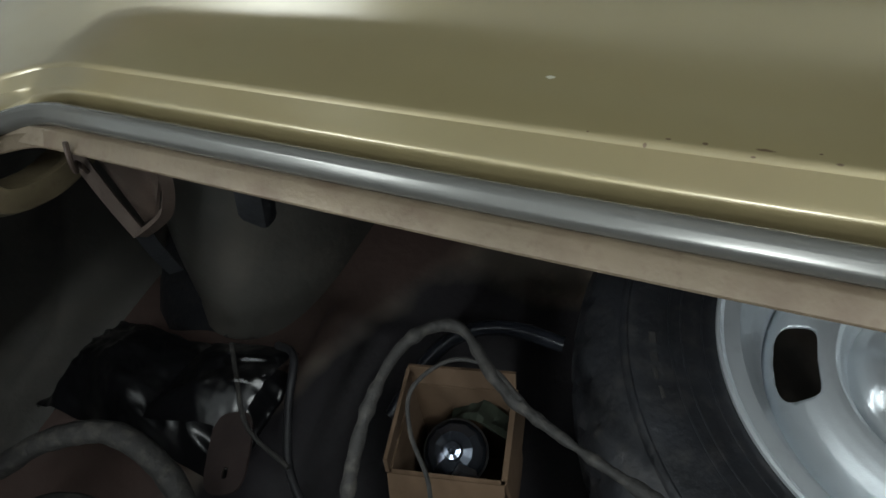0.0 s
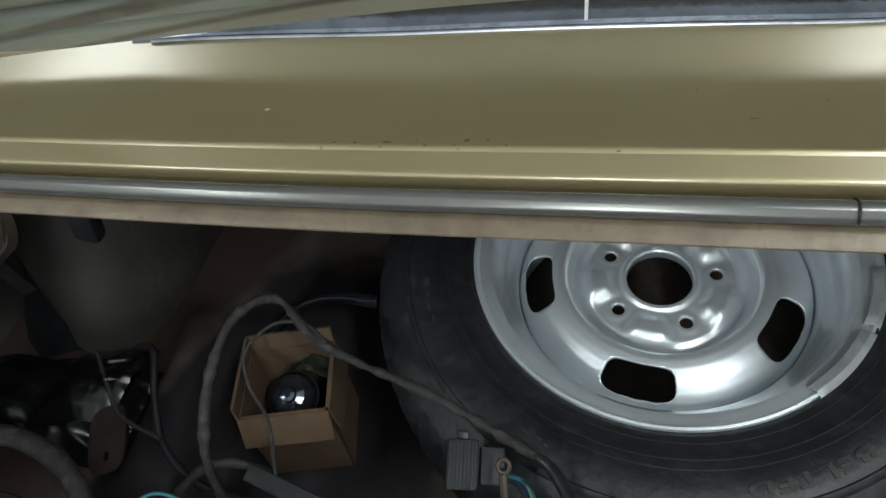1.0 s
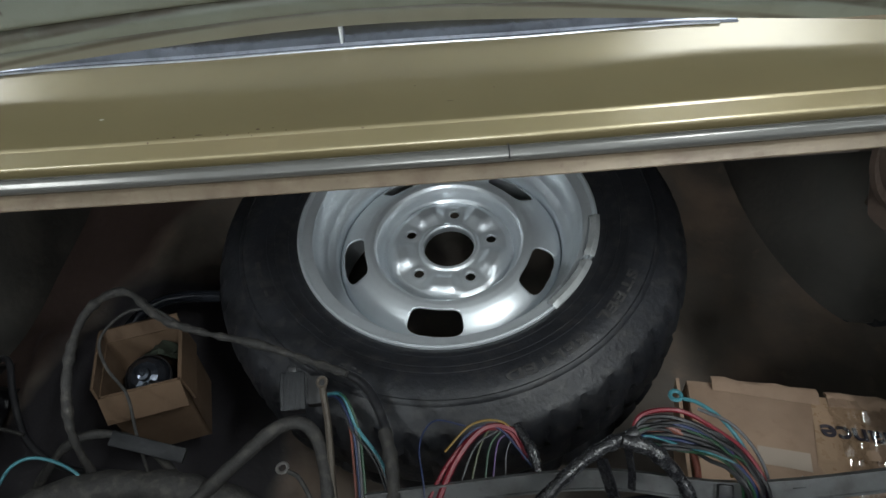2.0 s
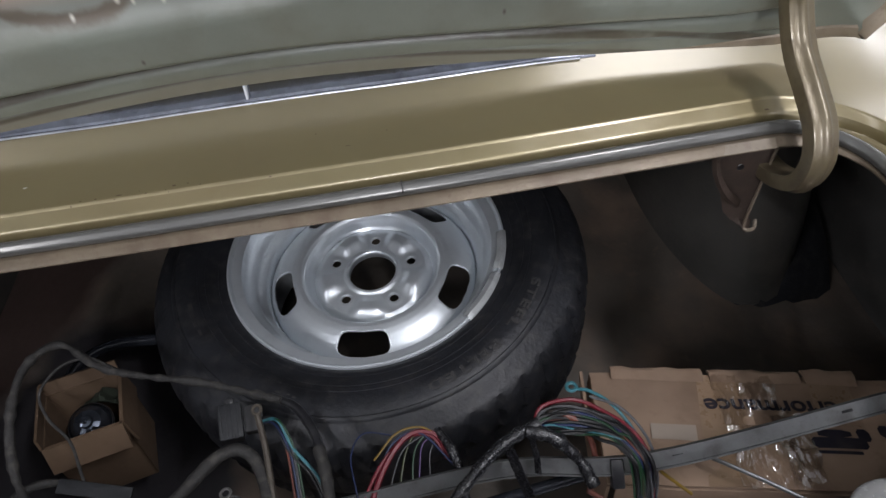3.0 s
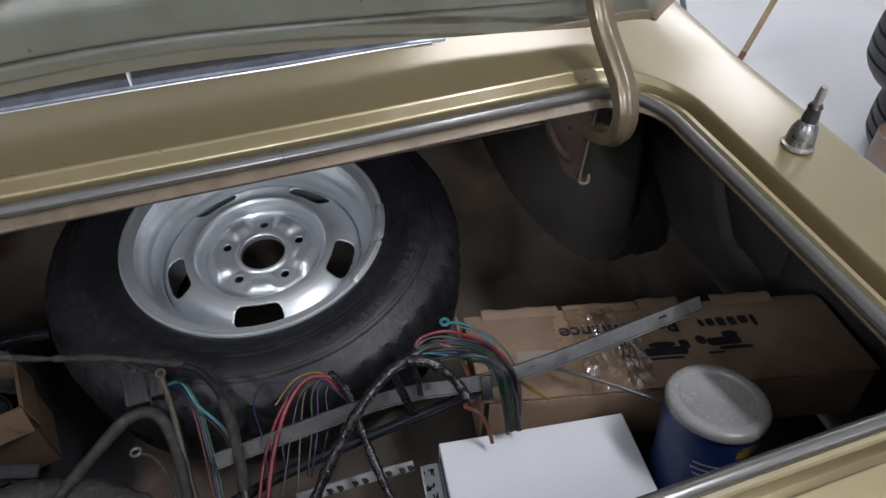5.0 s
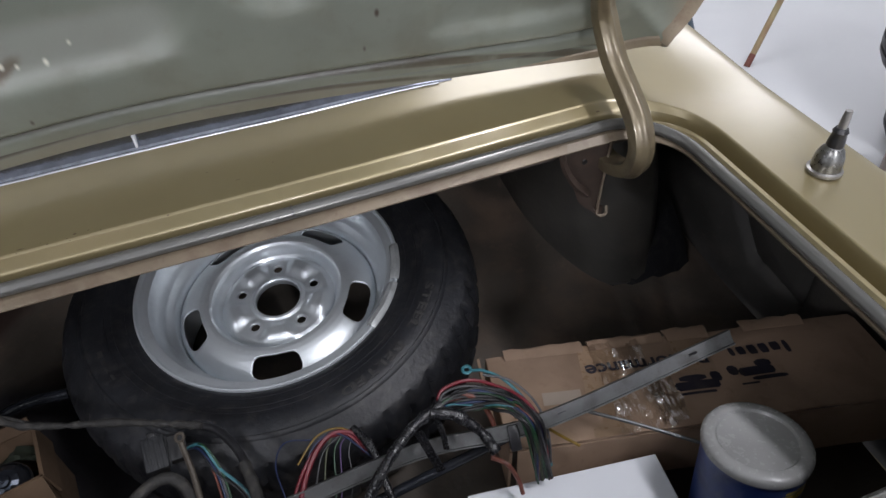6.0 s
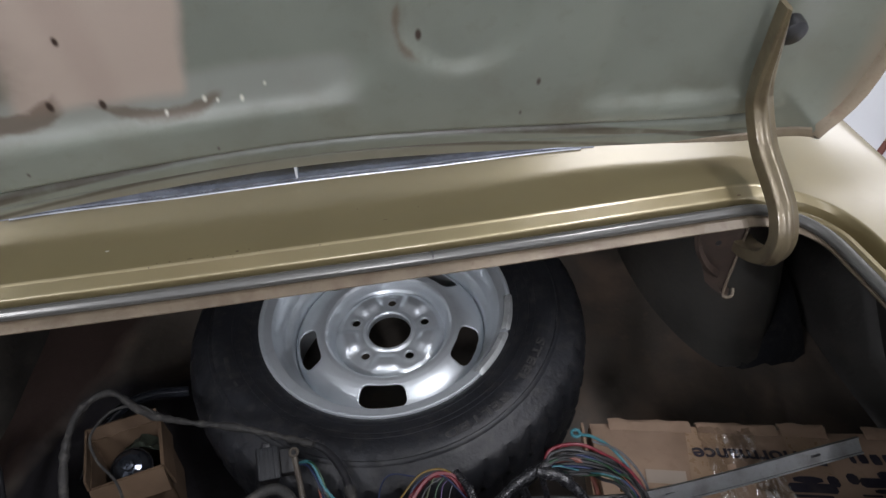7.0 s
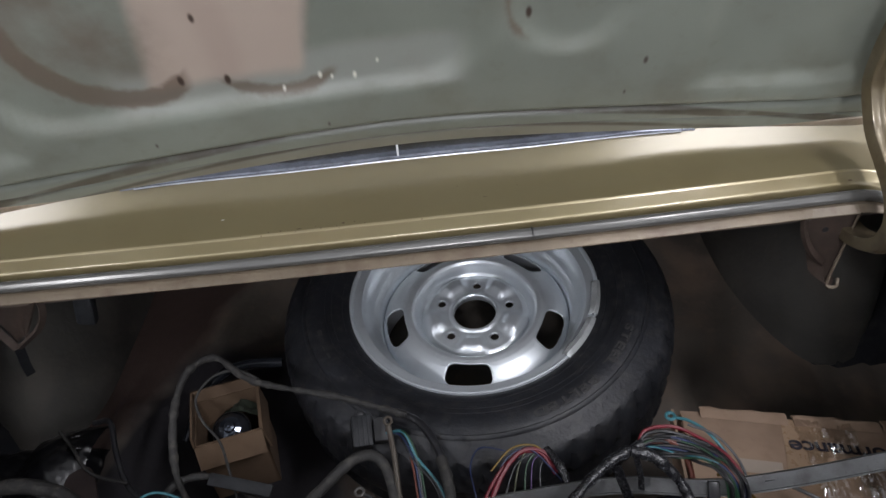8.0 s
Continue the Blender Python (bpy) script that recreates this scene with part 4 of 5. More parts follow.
rows = [[(x, y, crumpled(x, y) - (0.004 if -0.002 < y else 0)) for x in [0.525 * i / 40 for i in range(41)]] for y in [-0.148 + 0.148 * j / 12 for j in range(13)]]
part("top", grid(rows, thick=0.003), CARD, card)
rows = [[(x, -0.149 - 0.004 * z / 0.075 + 0.002 * noise.noise((x * 20, z * 20, 0)), -0.003 - z) for x in [0.01 + 0.51 * i / 30 for i in range(31)]] for z in (0, 0.02, 0.045, 0.075)]
part("front_side", grid(rows, thick=0.003), CARD, card)
part("back_side", box((0, -0.003, -0.078), (0.525, 0.0, -0.006)), CARD, card)
part("end", box((0.521, -0.147, -0.078), (0.5245, -0.004, -0.005)), CARD, card)
part("end", box((0.0, -0.147, -0.078), (0.0035, -0.004, -0.005)), CARD, card)
for x0, x1, lift, back in ((0.024, 0.132, 0.005, 0.006), (0.14, 0.245, 0.004, 0.006), (0.25, 0.31, 0.003, 0.010), (0.36, 0.45, 0.005, 0.007)):
    rows = []
    for i in range(9):
        x = x0 + (x1 - x0) * i / 8
        rows.append([(x, -0.012, 0.0035 + crumpled(x, -0.012)), (x, 0.0, 0.005 + lift * 0.4), (x, back + 0.004 * noise.noise((x * 50, 0, 5)), lift + 0.003 * noise.noise((x * 40, 2, 0)))])
    part("torn_flap", grid(rows, thick=0.0025), CARD, card)
part("end_flap", box((-0.012, -0.13, -0.02), (-0.0085, -0.001, 0.004), pose(0, 0, 0, 0, -6, 0)), CARD, card)
# printing, upside down as the box lies
def ink(name, x0, x1, y0, y1, cut=0.0, label=""):
    bm = bmesh.new()
    add_grid(bm, [[(x, y, 0.0046 + crumpled(x, y)) for x in [x0 + d + (x1 - x0 - 2 * d) * i / 6 for i in range(7)]] for y, d in ((y0, cut), (y0 * 0.75 + y1 * 0.25, 0), (y0 * 0.25 + y1 * 0.75, 0), (y1, cut))])
    part(name, bm, PRINT, card, label)


text = bpy.data.curves.new("word", "FONT")
text.body, text.size, text.offset, text.extrude = "Performance", 0.029, 0.0006, 0.0002
word = new("printed_word", text)
word_mesh = bpy.data.meshes.new_from_object(word.evaluated_get(bpy.context.evaluated_depsgraph_get()))
bpy.data.objects.remove(word)
wide = max(v.co.x for v in word_mesh.vertices)
for v in word_mesh.vertices:
    x, y = 0.290 - v.co.x / wide * 0.166, -0.0385 - v.co.y
    v.co = (x, y, 0.0050 + crumpled(x, y) + v.co.z)
word_mesh.materials.append(PRINT)
word = new("printed_word", word_mesh)
word.parent = card
tagged(word, label="dark blue printed word, upside down")
for x0, x1, y1 in ((0.398, 0.405, -0.058), (0.380, 0.393, -0.052), (0.364, 0.376, -0.054), (0.348, 0.360, -0.054), (0.333, 0.344, -0.052), (0.322, 0.329, -0.052)):
    ink("printed_bar", x0, x1, -0.0375, y1, 0.0015)
for x0, x1, y0, y1, cut in ((0.226, 0.285, -0.086, -0.100, 0.004), (0.236, 0.272, -0.076, -0.086, 0.010), (0.278, 0.292, -0.074, -0.090, 0.003), (0.228, 0.275, -0.103, -0.107, 0.001),
                            (0.304, 0.318, -0.068, -0.084, 0.004), (0.318, 0.366, -0.074, -0.088, 0.004), (0.344, 0.366, -0.064, -0.076, 0.006), (0.330, 0.378, -0.090, -0.096, 0.006), (0.312, 0.336, -0.098, -0.101, 0.001)):
    ink("printed_patch", x0, x1, y0, y1, cut, "smeared dark blue printed shape")

FILM = bpy.data.materials.new("clear_film")
FILM.use_nodes = True
nt = FILM.node_tree
nt.nodes.remove(nt.nodes["Principled BSDF"])
clear, gloss, mix = (nt.nodes.new("ShaderNode" + k) for k in ("BsdfTransparent", "BsdfGlossy", "MixShader"))
mix.inputs[0].default_value = 0.17
clear.inputs["Color"].default_value = (0.94, 0.93, 0.92, 1)
gloss.inputs["Roughness"].default_value = 0.10
nt.links.new(clear.outputs[0], mix.inputs[1])
nt.links.new(gloss.outputs[0], mix.inputs[2])
nt.links.new(mix.outputs[0], nt.nodes["Material Output"].inputs["Surface"])


def film_sheet(x0, x1, y0, y1, amp, seed):
    """Crumpled clear tape with sharp pleats."""
    return grid([[(x, y, 0.006 + amp * 0.8 * abs(noise.noise((x * 130 + y * 45, y * 24, seed))) + amp * 0.8 * noise.noise((x * 45, y * 60, seed + 4)) + 0.12 * (y - y0) * (1 if y < (y0 + y1) / 2 else 0))
                  for x in [x0 + 0.02 * (y - y0) + (x1 - x0) * i / 80 for i in range(81)]] for y in [y0 + (y1 - y0) * j / 30 for j in range(31)]])


part("clear_tape", film_sheet(0.135, 0.205, -0.150, -0.004, 0.011, 7.0), FILM, card, "crumpled clear packing tape", sharp=30)
part("clear_tape", film_sheet(0.19, 0.225, -0.145, -0.06, 0.012, 2.0), FILM, card, "crumpled clear packing tape", sharp=30)
TAPE_BROWN = mat("packing_tape", (0.25, 0.17, 0.11), 0.30, 0.0, (0.15, 0.10, 0.06), 0.4, 30, 0.0006, 90, tone=0.15)
part("packing_tape", grid([[(x + 0.15 * y, y, 0.0034 + crumpled(x, y)) for x in [0.125 + 0.05 * i / 8 for i in range(9)]] for y in [-0.148 + 0.146 * j / 12 for j in range(13)]]), TAPE_BROWN, card, "brown packing tape")
part("packing_tape", grid([[(x + 0.10 * y, y, 0.0034 + crumpled(x, y)) for x in [0.252 + 0.048 * i / 8 for i in range(9)]] for y in [-0.070 + 0.068 * j / 6 for j in range(7)]]), TAPE_BROWN, card, "brown packing tape")
part("paper_label", grid([[(x + 0.12 * (y + 0.085), y, 0.0045 + crumpled(x, y)) for x in [0.056 + 0.05 * i / 8 for i in range(9)]] for y in (-0.095, -0.085, -0.074)]), mat("grey_paper", (0.33, 0.27, 0.22), 0.6, tone=0.1), card, "grey paper label")

# long grey bar lying over the box
bar = thing("metal_bar", "long dull aluminium channel resting across boxes and cables", "metal bar")
bm = bmesh.new()
add_tube(bm, smooth_line([(0.476, -0.425, 0.757), (0.237, -0.426, 0.728), (0.10, -0.392, 0.700), (-0.10, -0.388, 0.672)], 8), 1.0,
         ring=[(0.0088, -0.003), (0.0088, 0.0032), (0.0072, 0.0032), (0.0066, 0.001), (-0.0066, 0.001), (-0.0072, 0.0032), (-0.0088, 0.0032), (-0.0088, -0.003)])
part("channel", bm, ALU, bar, sharp=25)
for x, y, z in ((0.425, -0.4255, 0.7525), (0.30, -0.4260, 0.7372), (0.262, -0.4262, 0.7325)):
    part("slot", box((-0.005, -0.0012, -0.0005), (0.005, 0.0012, 0.0012), pose(x, y, z, 0, -7, 0)), BLACK, bar)
bar.location = (0.008, -0.001, 0.004)
mesh_thing("black_tube", tube([(0.22, -0.400, 0.680), (0.0, -0.413, 0.655), (-0.12, -0.432, 0.640)], 0.0062, 12, 6, 0.06),
           GLOSS, "glossy black tube lying under the cables", "tube")
mesh_thing("steel_rod", tube([(0.30, -0.398, 0.690), (0.36, -0.443, 0.684), (0.425, -0.494, 0.674)], 0.0022, 8, 4), ALU, "thin dull steel rod lying on the cardboard box", "rod")

# white carton
WB = pose(0.153, -0.432, 0.645, -2, 1, -8.2)
carton = thing("white_box", "glossy white carton with a blue panel and a loose end flap", "box", WB)
part("carton_body", box((0, -0.17, -0.085), (0.229, 0, 0), bevel=0.002), WHITE_CARD, carton, smooth=False)
panel = part("blue_panel", box((-0.0012, -0.075, -0.034), (0.001, -0.012, -0.010)), BLUE, carton, "blue printed panel")
for k in range(7):
    part("printed_bar", box((-0.0018, -0.070 + 0.008 * k, -0.026), (-0.0008, -0.0645 + 0.008 * k, -0.018)), WHITE_CARD, panel, "white printed bar")
rows = [[(-0.0022 - 0.020 * u, -0.004 - 0.085 * v + 0.006 * u * (1 - 2 * v), -0.036 - 0.012 * u + 0.003 * noise.noise((u * 3, v * 7, 2))) for u in [i / 6 for i in range(7)]] for v in [j / 14 for j in range(15)]]
flap = part("end_flap", grid(rows, thick=0.0012), WHITE_CARD, carton, "creased white end flap")
for k, (v0, v1) in enumerate(((0.08, 0.20), (0.28, 0.36), (0.42, 0.60))):
    rows = [[(-0.0022 - 0.020 * u, -0.004 - 0.085 * v + 0.006 * u * (1 - 2 * v), -0.0346 - 0.012 * u + 0.003 * noise.noise((u * 3, v * 7, 2))) for u in (0.3, 0.5, 0.7, 0.9)] for v in (v0, (v0 + v1) / 2, v1)]
    part("printed_bar", grid(rows), BLACK, flap, "black printed bar")
strip = thing("banded_strip", "pale flat strip with slanting black bands beside the carton", "strip")
line_ = smooth_line([(0.122, -0.4265, 0.603), (0.078, -0.4240, 0.603), (0.030, -0.4215, 0.600), (-0.020, -0.4180, 0.596)], 8)
part("band_body", add_tube(bmesh.new(), line_, 1.0, ring=[(0.0062, 0.0012), (0.0056, 0.0017), (-0.0056, 0.0017), (-0.0062, 0.0012), (-0.0062, -0.0012), (0.0062, -0.0012)]), mat("pale_strip", (0.30, 0.30, 0.31), 0.4, 0.0, (0.06, 0.06, 0.065), 0.6, 50), strip, sharp=25)
for k in range(9):
    p = line_[min(len(line_) - 2, 1 + k * (len(line_) - 2) // 9)]
    part("black_band", box((-0.0028, -0.0066, -0.0018), (0.0028, 0.0066, 0.0022), pose(p[0], p[1], p[2], 0, 0, 28), 0.0004), BLACK, strip)

# can
CAN = Matrix.Translation((0.436, -0.535, 0.742)) @ Vector((0.060, 0.150, 0.985)).to_track_quat("Z", "Y").to_matrix().to_4x4() @ Matrix.Scale(0.82, 4)
can = thing("can", "blue labelled can with a grey plastic lid", "can", CAN)
part("can_wall", lathe([(0.0625, -0.008), (0.0632, -0.016), (0.0625, -0.019), (0.0632, -0.022), (0.0632, -0.345), (0.062, -0.350), (0.02, -0.350)], 64), BLUE, can)
part("can_lid", lathe([(0.0, -0.0030), (0.044, -0.0030), (0.0475, -0.0022), (0.0500, 0.0012), (0.0530, 0.0016), (0.0560, 0.0010), (0.0610, -0.0002), (0.0645, -0.0022), (0.0662, -0.0060), (0.0660, -0.0120), (0.0636, -0.0126)], 72), LID_PLASTIC, can, "grey plastic snap-on lid")
rng = random.Random(3)
facing = CAN.to_3x3().transposed() @ Vector((-0.25, -0.95, 0))
TURN = math.degrees(math.atan2(facing.y, facing.x))
for row_z, h, a0, a1, material in ((-0.026, 0.004, 8, 38, YELLOW), (-0.032, 0.013, 4, 42, YELLOW), (-0.060, 0.003, -40, -8, WHITE_CARD), (-0.070, 0.003, -42, 0, WHITE_CARD), (-0.080, 0.003, -38, -6, WHITE_CARD), (-0.098, 0.008, -34, -12, WHITE_CARD)):
    bm = bmesh.new()
    a = a0 + TURN
    while a < a1 + TURN:
        w = rng.uniform(1.0, 2.6)
        add_grid(bm, [[(0.0635 * math.cos(radians(t)), 0.0635 * math.sin(radians(t)), z) for z in (row_z, row_z - h)] for t in (a, a + w / 2, a + w)])
        a += w + 0.8
    part("printed_bars", bm, material, can, "yellow printed bars" if material == YELLOW else "white printed bars")

# small open cardboard box with parts in it
SB = pose(-0.376, -0.180, 0.643, 0, 0, 13)
small = thing("open_box", "small open brown cardboard box holding dark parts", "box", SB)
HX, HY = 0.046, 0.042
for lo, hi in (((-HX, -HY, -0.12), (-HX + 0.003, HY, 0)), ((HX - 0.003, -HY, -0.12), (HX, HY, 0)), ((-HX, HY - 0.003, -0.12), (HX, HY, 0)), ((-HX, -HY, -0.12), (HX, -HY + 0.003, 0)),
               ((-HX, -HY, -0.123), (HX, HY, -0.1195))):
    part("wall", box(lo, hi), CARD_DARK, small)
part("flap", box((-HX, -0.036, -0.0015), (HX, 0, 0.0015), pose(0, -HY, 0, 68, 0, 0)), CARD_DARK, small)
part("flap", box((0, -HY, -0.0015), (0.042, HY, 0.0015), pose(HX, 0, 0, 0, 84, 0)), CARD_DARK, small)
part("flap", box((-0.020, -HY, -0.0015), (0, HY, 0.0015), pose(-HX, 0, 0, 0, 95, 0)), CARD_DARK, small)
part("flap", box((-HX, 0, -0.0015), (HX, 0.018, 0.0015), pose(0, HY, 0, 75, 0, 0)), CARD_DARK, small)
DOME = mat("dark_chrome", (0.075, 0.085, 0.105), 0.14, 0.8, (0.05, 0.055, 0.07), 0.5, 30, rough_var=0.04)
motor = thing("small_motor", "glossy dark rounded motor inside the open box", "motor", pose(-0.376, -0.183, 0.610, 24, 8, 0) @ Matrix.Scale(0.84, 4))
part("housing", lathe([(0.0, 0.0340), (0.0040, 0.0375), (0.0085, 0.0362), (0.0100, 0.0300), (0.0190, 0.0270), (0.0270, 0.0185), (0.0310, 0.0080), (0.0310, -0.03), (0.0, -0.03)], 12), DOME, motor, smooth=False)
part("terminal_cap", box((-0.010, -0.008, 0.0), (0.010, 0.008, 0.010), pose(0.016, -0.014, 0.026, 38, 30, 0), 0.002), BLACK, motor)
part("terminal", lathe([(0.0, 0.006), (0.003, 0.006), (0.0035, 0.0)], 14), STEEL, motor, m=pose(0.010, -0.022, 0.030, 40, 20, 0))
part("rim_band", lathe([(0.0312, 0.004), (0.0325, 0.006), (0.0325, 0.011), (0.0308, 0.013)], 32), BLACK, motor)
mesh_thing("green_rag", grid([[(-0.395 + 0.055 * i / 10, -0.158 + 0.02 * j / 4 + 0.004 * noise.noise((i, j, 0)), 0.628 + 0.008 * noise.noise((i * 0.5, j * 0.6, 2)) - 0.02 * abs(i - 5) / 5) for i in range(11)]
                              for j in range(5)], thick=0.003), mat("green_cloth", (0.010, 0.015, 0.007), 0.9, bump=0.001), "small green strap inside the open box", "strap")


# hoses and cables
def cable(name, pts, r, material, label, category="cable", n=10, sides=8, wobble=0.0, group=""):
    return mesh_thing(name, tube(pts, r, sides, n, wobble), material, label, category, group=group)


long_hose = thing("sheathed_cable", "dusty grey sheathed cable arching over the small box and the tyre", "cable")
part("sheath", tube([(-0.412, -0.300, 0.600), (-0.423, -0.271, 0.655), (-0.427, -0.213, 0.695), (-0.418, -0.157, 0.712), (-0.386, -0.128, 0.709), (-0.338, -0.163, 0.698), (-0.284, -0.188, 0.697),
                     (-0.206, -0.217, 0.700), (-0.114, -0.263, 0.704)], 0.0048, 10, 16, 0.6), HOSE, long_hose)
part("inner_cable", tube([(-0.126, -0.252, 0.698), (-0.098, -0.272, 0.697), (-0.078, -0.310, 0.695), (-0.068, -0.36, 0.69), (-0.066, -0.41, 0.675), (-0.07, -0.47, 0.65)], 0.0052, 10, 10, 0.2), BLACK, long_hose)
part("torn_sleeve", tube([(-0.0745, -0.326, 0.695), (-0.068, -0.36, 0.691), (-0.066, -0.40, 0.680), (-0.067, -0.43, 0.668)], 0.0066, 10, 8, 0.4), HOSE, long_hose)
cable("thin_wire", [(-0.318, -0.1725, 0.7035), (-0.350, -0.151, 0.701), (-0.384, -0.153, 0.698), (-0.405, -0.182, 0.690), (-0.397, -0.208, 0.672), (-0.372, -0.235, 0.655), (-0.355, -0.275, 0.64), (-0.345, -0.31, 0.60)],
      0.0018, HOSE, "thin dusty wire looping over the small box", "wire")
cable("grey_hose", [(-0.72, -0.345, 0.655), (-0.675, -0.317, 0.680), (-0.618, -0.294, 0.688), (-0.558, -0.303, 0.680), (-0.515, -0.330, 0.668), (-0.475, -0.375, 0.648), (-0.43, -0.42, 0.63)], 0.0095,
      HOSE, "thick dusty grey hose curving through the trunk", "hose", sides=12, wobble=0.12)
cable("grey_hose", [(-0.70, -0.375, 0.640), (-0.63, -0.345, 0.660), (-0.56, -0.350, 0.655), (-0.50, -0.39, 0.640), (-0.46, -0.44, 0.62)], 0.0078,
      HOSE, "dusty grey hose lying under a thicker one", "hose", sides=12, wobble=0.12)
cable("grey_hose", [(-0.40, -0.42, 0.62), (-0.285, -0.385, 0.655), (-0.225, -0.345, 0.680), (-0.180, -0.312, 0.692), (-0.150, -0.315, 0.690), (-0.135, -0.350, 0.67), (-0.13, -0.42, 0.64)], 0.0068,
      HOSE, "dusty grey hose bent over beside the connector", "hose", sides=12, wobble=0.15)
cable("wrapped_loom", [(-0.46, -0.375, 0.655), (-0.39, -0.352, 0.660), (-0.30, -0.350, 0.658), (-0.22, -0.372, 0.65), (-0.15, -0.42, 0.63)], 0.016, HOSE,
      "thick dusty taped wiring loom", "cable", sides=14, wobble=0.3)
cable("blue_wire", [(-0.455, -0.36, 0.678), (-0.44, -0.335, 0.690), (-0.415, -0.328, 0.690), (-0.38, -0.340, 0.672), (-0.35, -0.38, 0.655)], 0.0016, WIRES["cyan"], "cyan wire end over the loom", "wire")
mesh_thing("flat_bracket", box((-0.085, -0.008, -0.003), (0.0, 0.008, 0.003), pose(-0.300, -0.300, 0.626, 22, 9, -14), 0.001), DARK_PLUG, "dark dusty flat bracket on the loom", "bracket")

cable("black_cable", [(-0.47, -0.31, 0.600), (-0.435, -0.285, 0.632), (-0.405, -0.272, 0.636), (-0.365, -0.276, 0.628), (-0.325, -0.300, 0.612), (-0.29, -0.34, 0.60)], 0.0050, HOSE, "dusty black cable bent in front of the small box", "cable", sides=10, wobble=0.3)

# connector, strap and its wires
plug = thing("connector", "grey-black plastic wiring connector with coloured wires", "connector", pose(-0.165, -0.268, 0.684, 24, 10, 8))
part("shell", box((-0.022, -0.020, -0.012), (0.004, 0.020, 0.012), bevel=0.002), DARK_PLUG, plug)
part("shell", box((0.006, -0.015, -0.010), (0.026, 0.015, 0.010), bevel=0.002), mat("grey_connector", (0.012, 0.012, 0.013), 0.6, 0, (0.034, 0.034, 0.035), 0.4, 50), plug)
for k in range(4):
    part("rib", box((-0.0205 + 0.006 * k, -0.0195, 0.0115), (-0.0180 + 0.006 * k, 0.0195, 0.0134), bevel=0.0005), DARK_PLUG, plug)
part("latch", box((-0.014, 0.019, -0.006), (-0.004, 0.027, 0.006), bevel=0.0015), BLACK, plug)
strap = thing("metal_strap", "narrow rusty steel strap with a hole at its tip", "bracket")
bm = tube([(-0.1352, -0.287, 0.717), (-0.131, -0.315, 0.695), (-0.128, -0.36, 0.665), (-0.122, -0.43, 0.62)], 0.0036, 8, 6)
STRAP = mat("strap_rust", (0.068, 0.056, 0.043), 0.6, 0.3, (0.04, 0.026, 0.02), 0.5, 60)
part("strap_bar", bm, STRAP, strap)
part("eyelet", add_tube(bmesh.new(), [(-0.1352 + 0.0045 * math.cos(a), -0.2825 + 0.0045 * math.sin(a), 0.7205 + 0.002 * math.sin(a)) for a in (2 * math.pi * k / 16 for k in range(17))], 0.0018, 6), STRAP, strap)
rng = random.Random(12)
for i, c in enumerate(("white", "pink", "black", "cyan", "black", "black", "blue", "green")):
    o = rng.uniform(-0.004, 0.004)
    q = rng.uniform(-0.006, 0.006)
    far = 0.03 if c in ("cyan", "black") else 0.0
    cable("wire", [(-0.142, -0.272 + o, 0.687 + o), (-0.122 + q, -0.283 + o, 0.694 + q), (-0.108 + q, -0.312 + o, 0.684), (-0.103 + q + far * 0.7, -0.350, 0.668), (-0.100 + q + far, -0.40, 0.645), (-0.10 + q + far, -0.45, 0.62)],
          0.0013 if c != "cyan" else 0.0019, WIRES[c], f"{c} wire leaving the grey-black connector", "wire", group="connector wires")
terminal = thing("ring_terminal", "pale ring terminal on a dusty lead", "terminal")
part("eye", add_tube(bmesh.new(), [(-0.175 + 0.0052 * math.cos(a), -0.350 + 0.0052 * math.sin(a), 0.680) for a in (2 * math.pi * k / 16 for k in range(17))], 0.0016, 6), STEEL, terminal)
part("lead", tube([(-0.170, -0.353, 0.679), (-0.158, -0.360, 0.674), (-0.145, -0.385, 0.66), (-0.14, -0.43, 0.63)], 0.0024), HOSE, terminal)

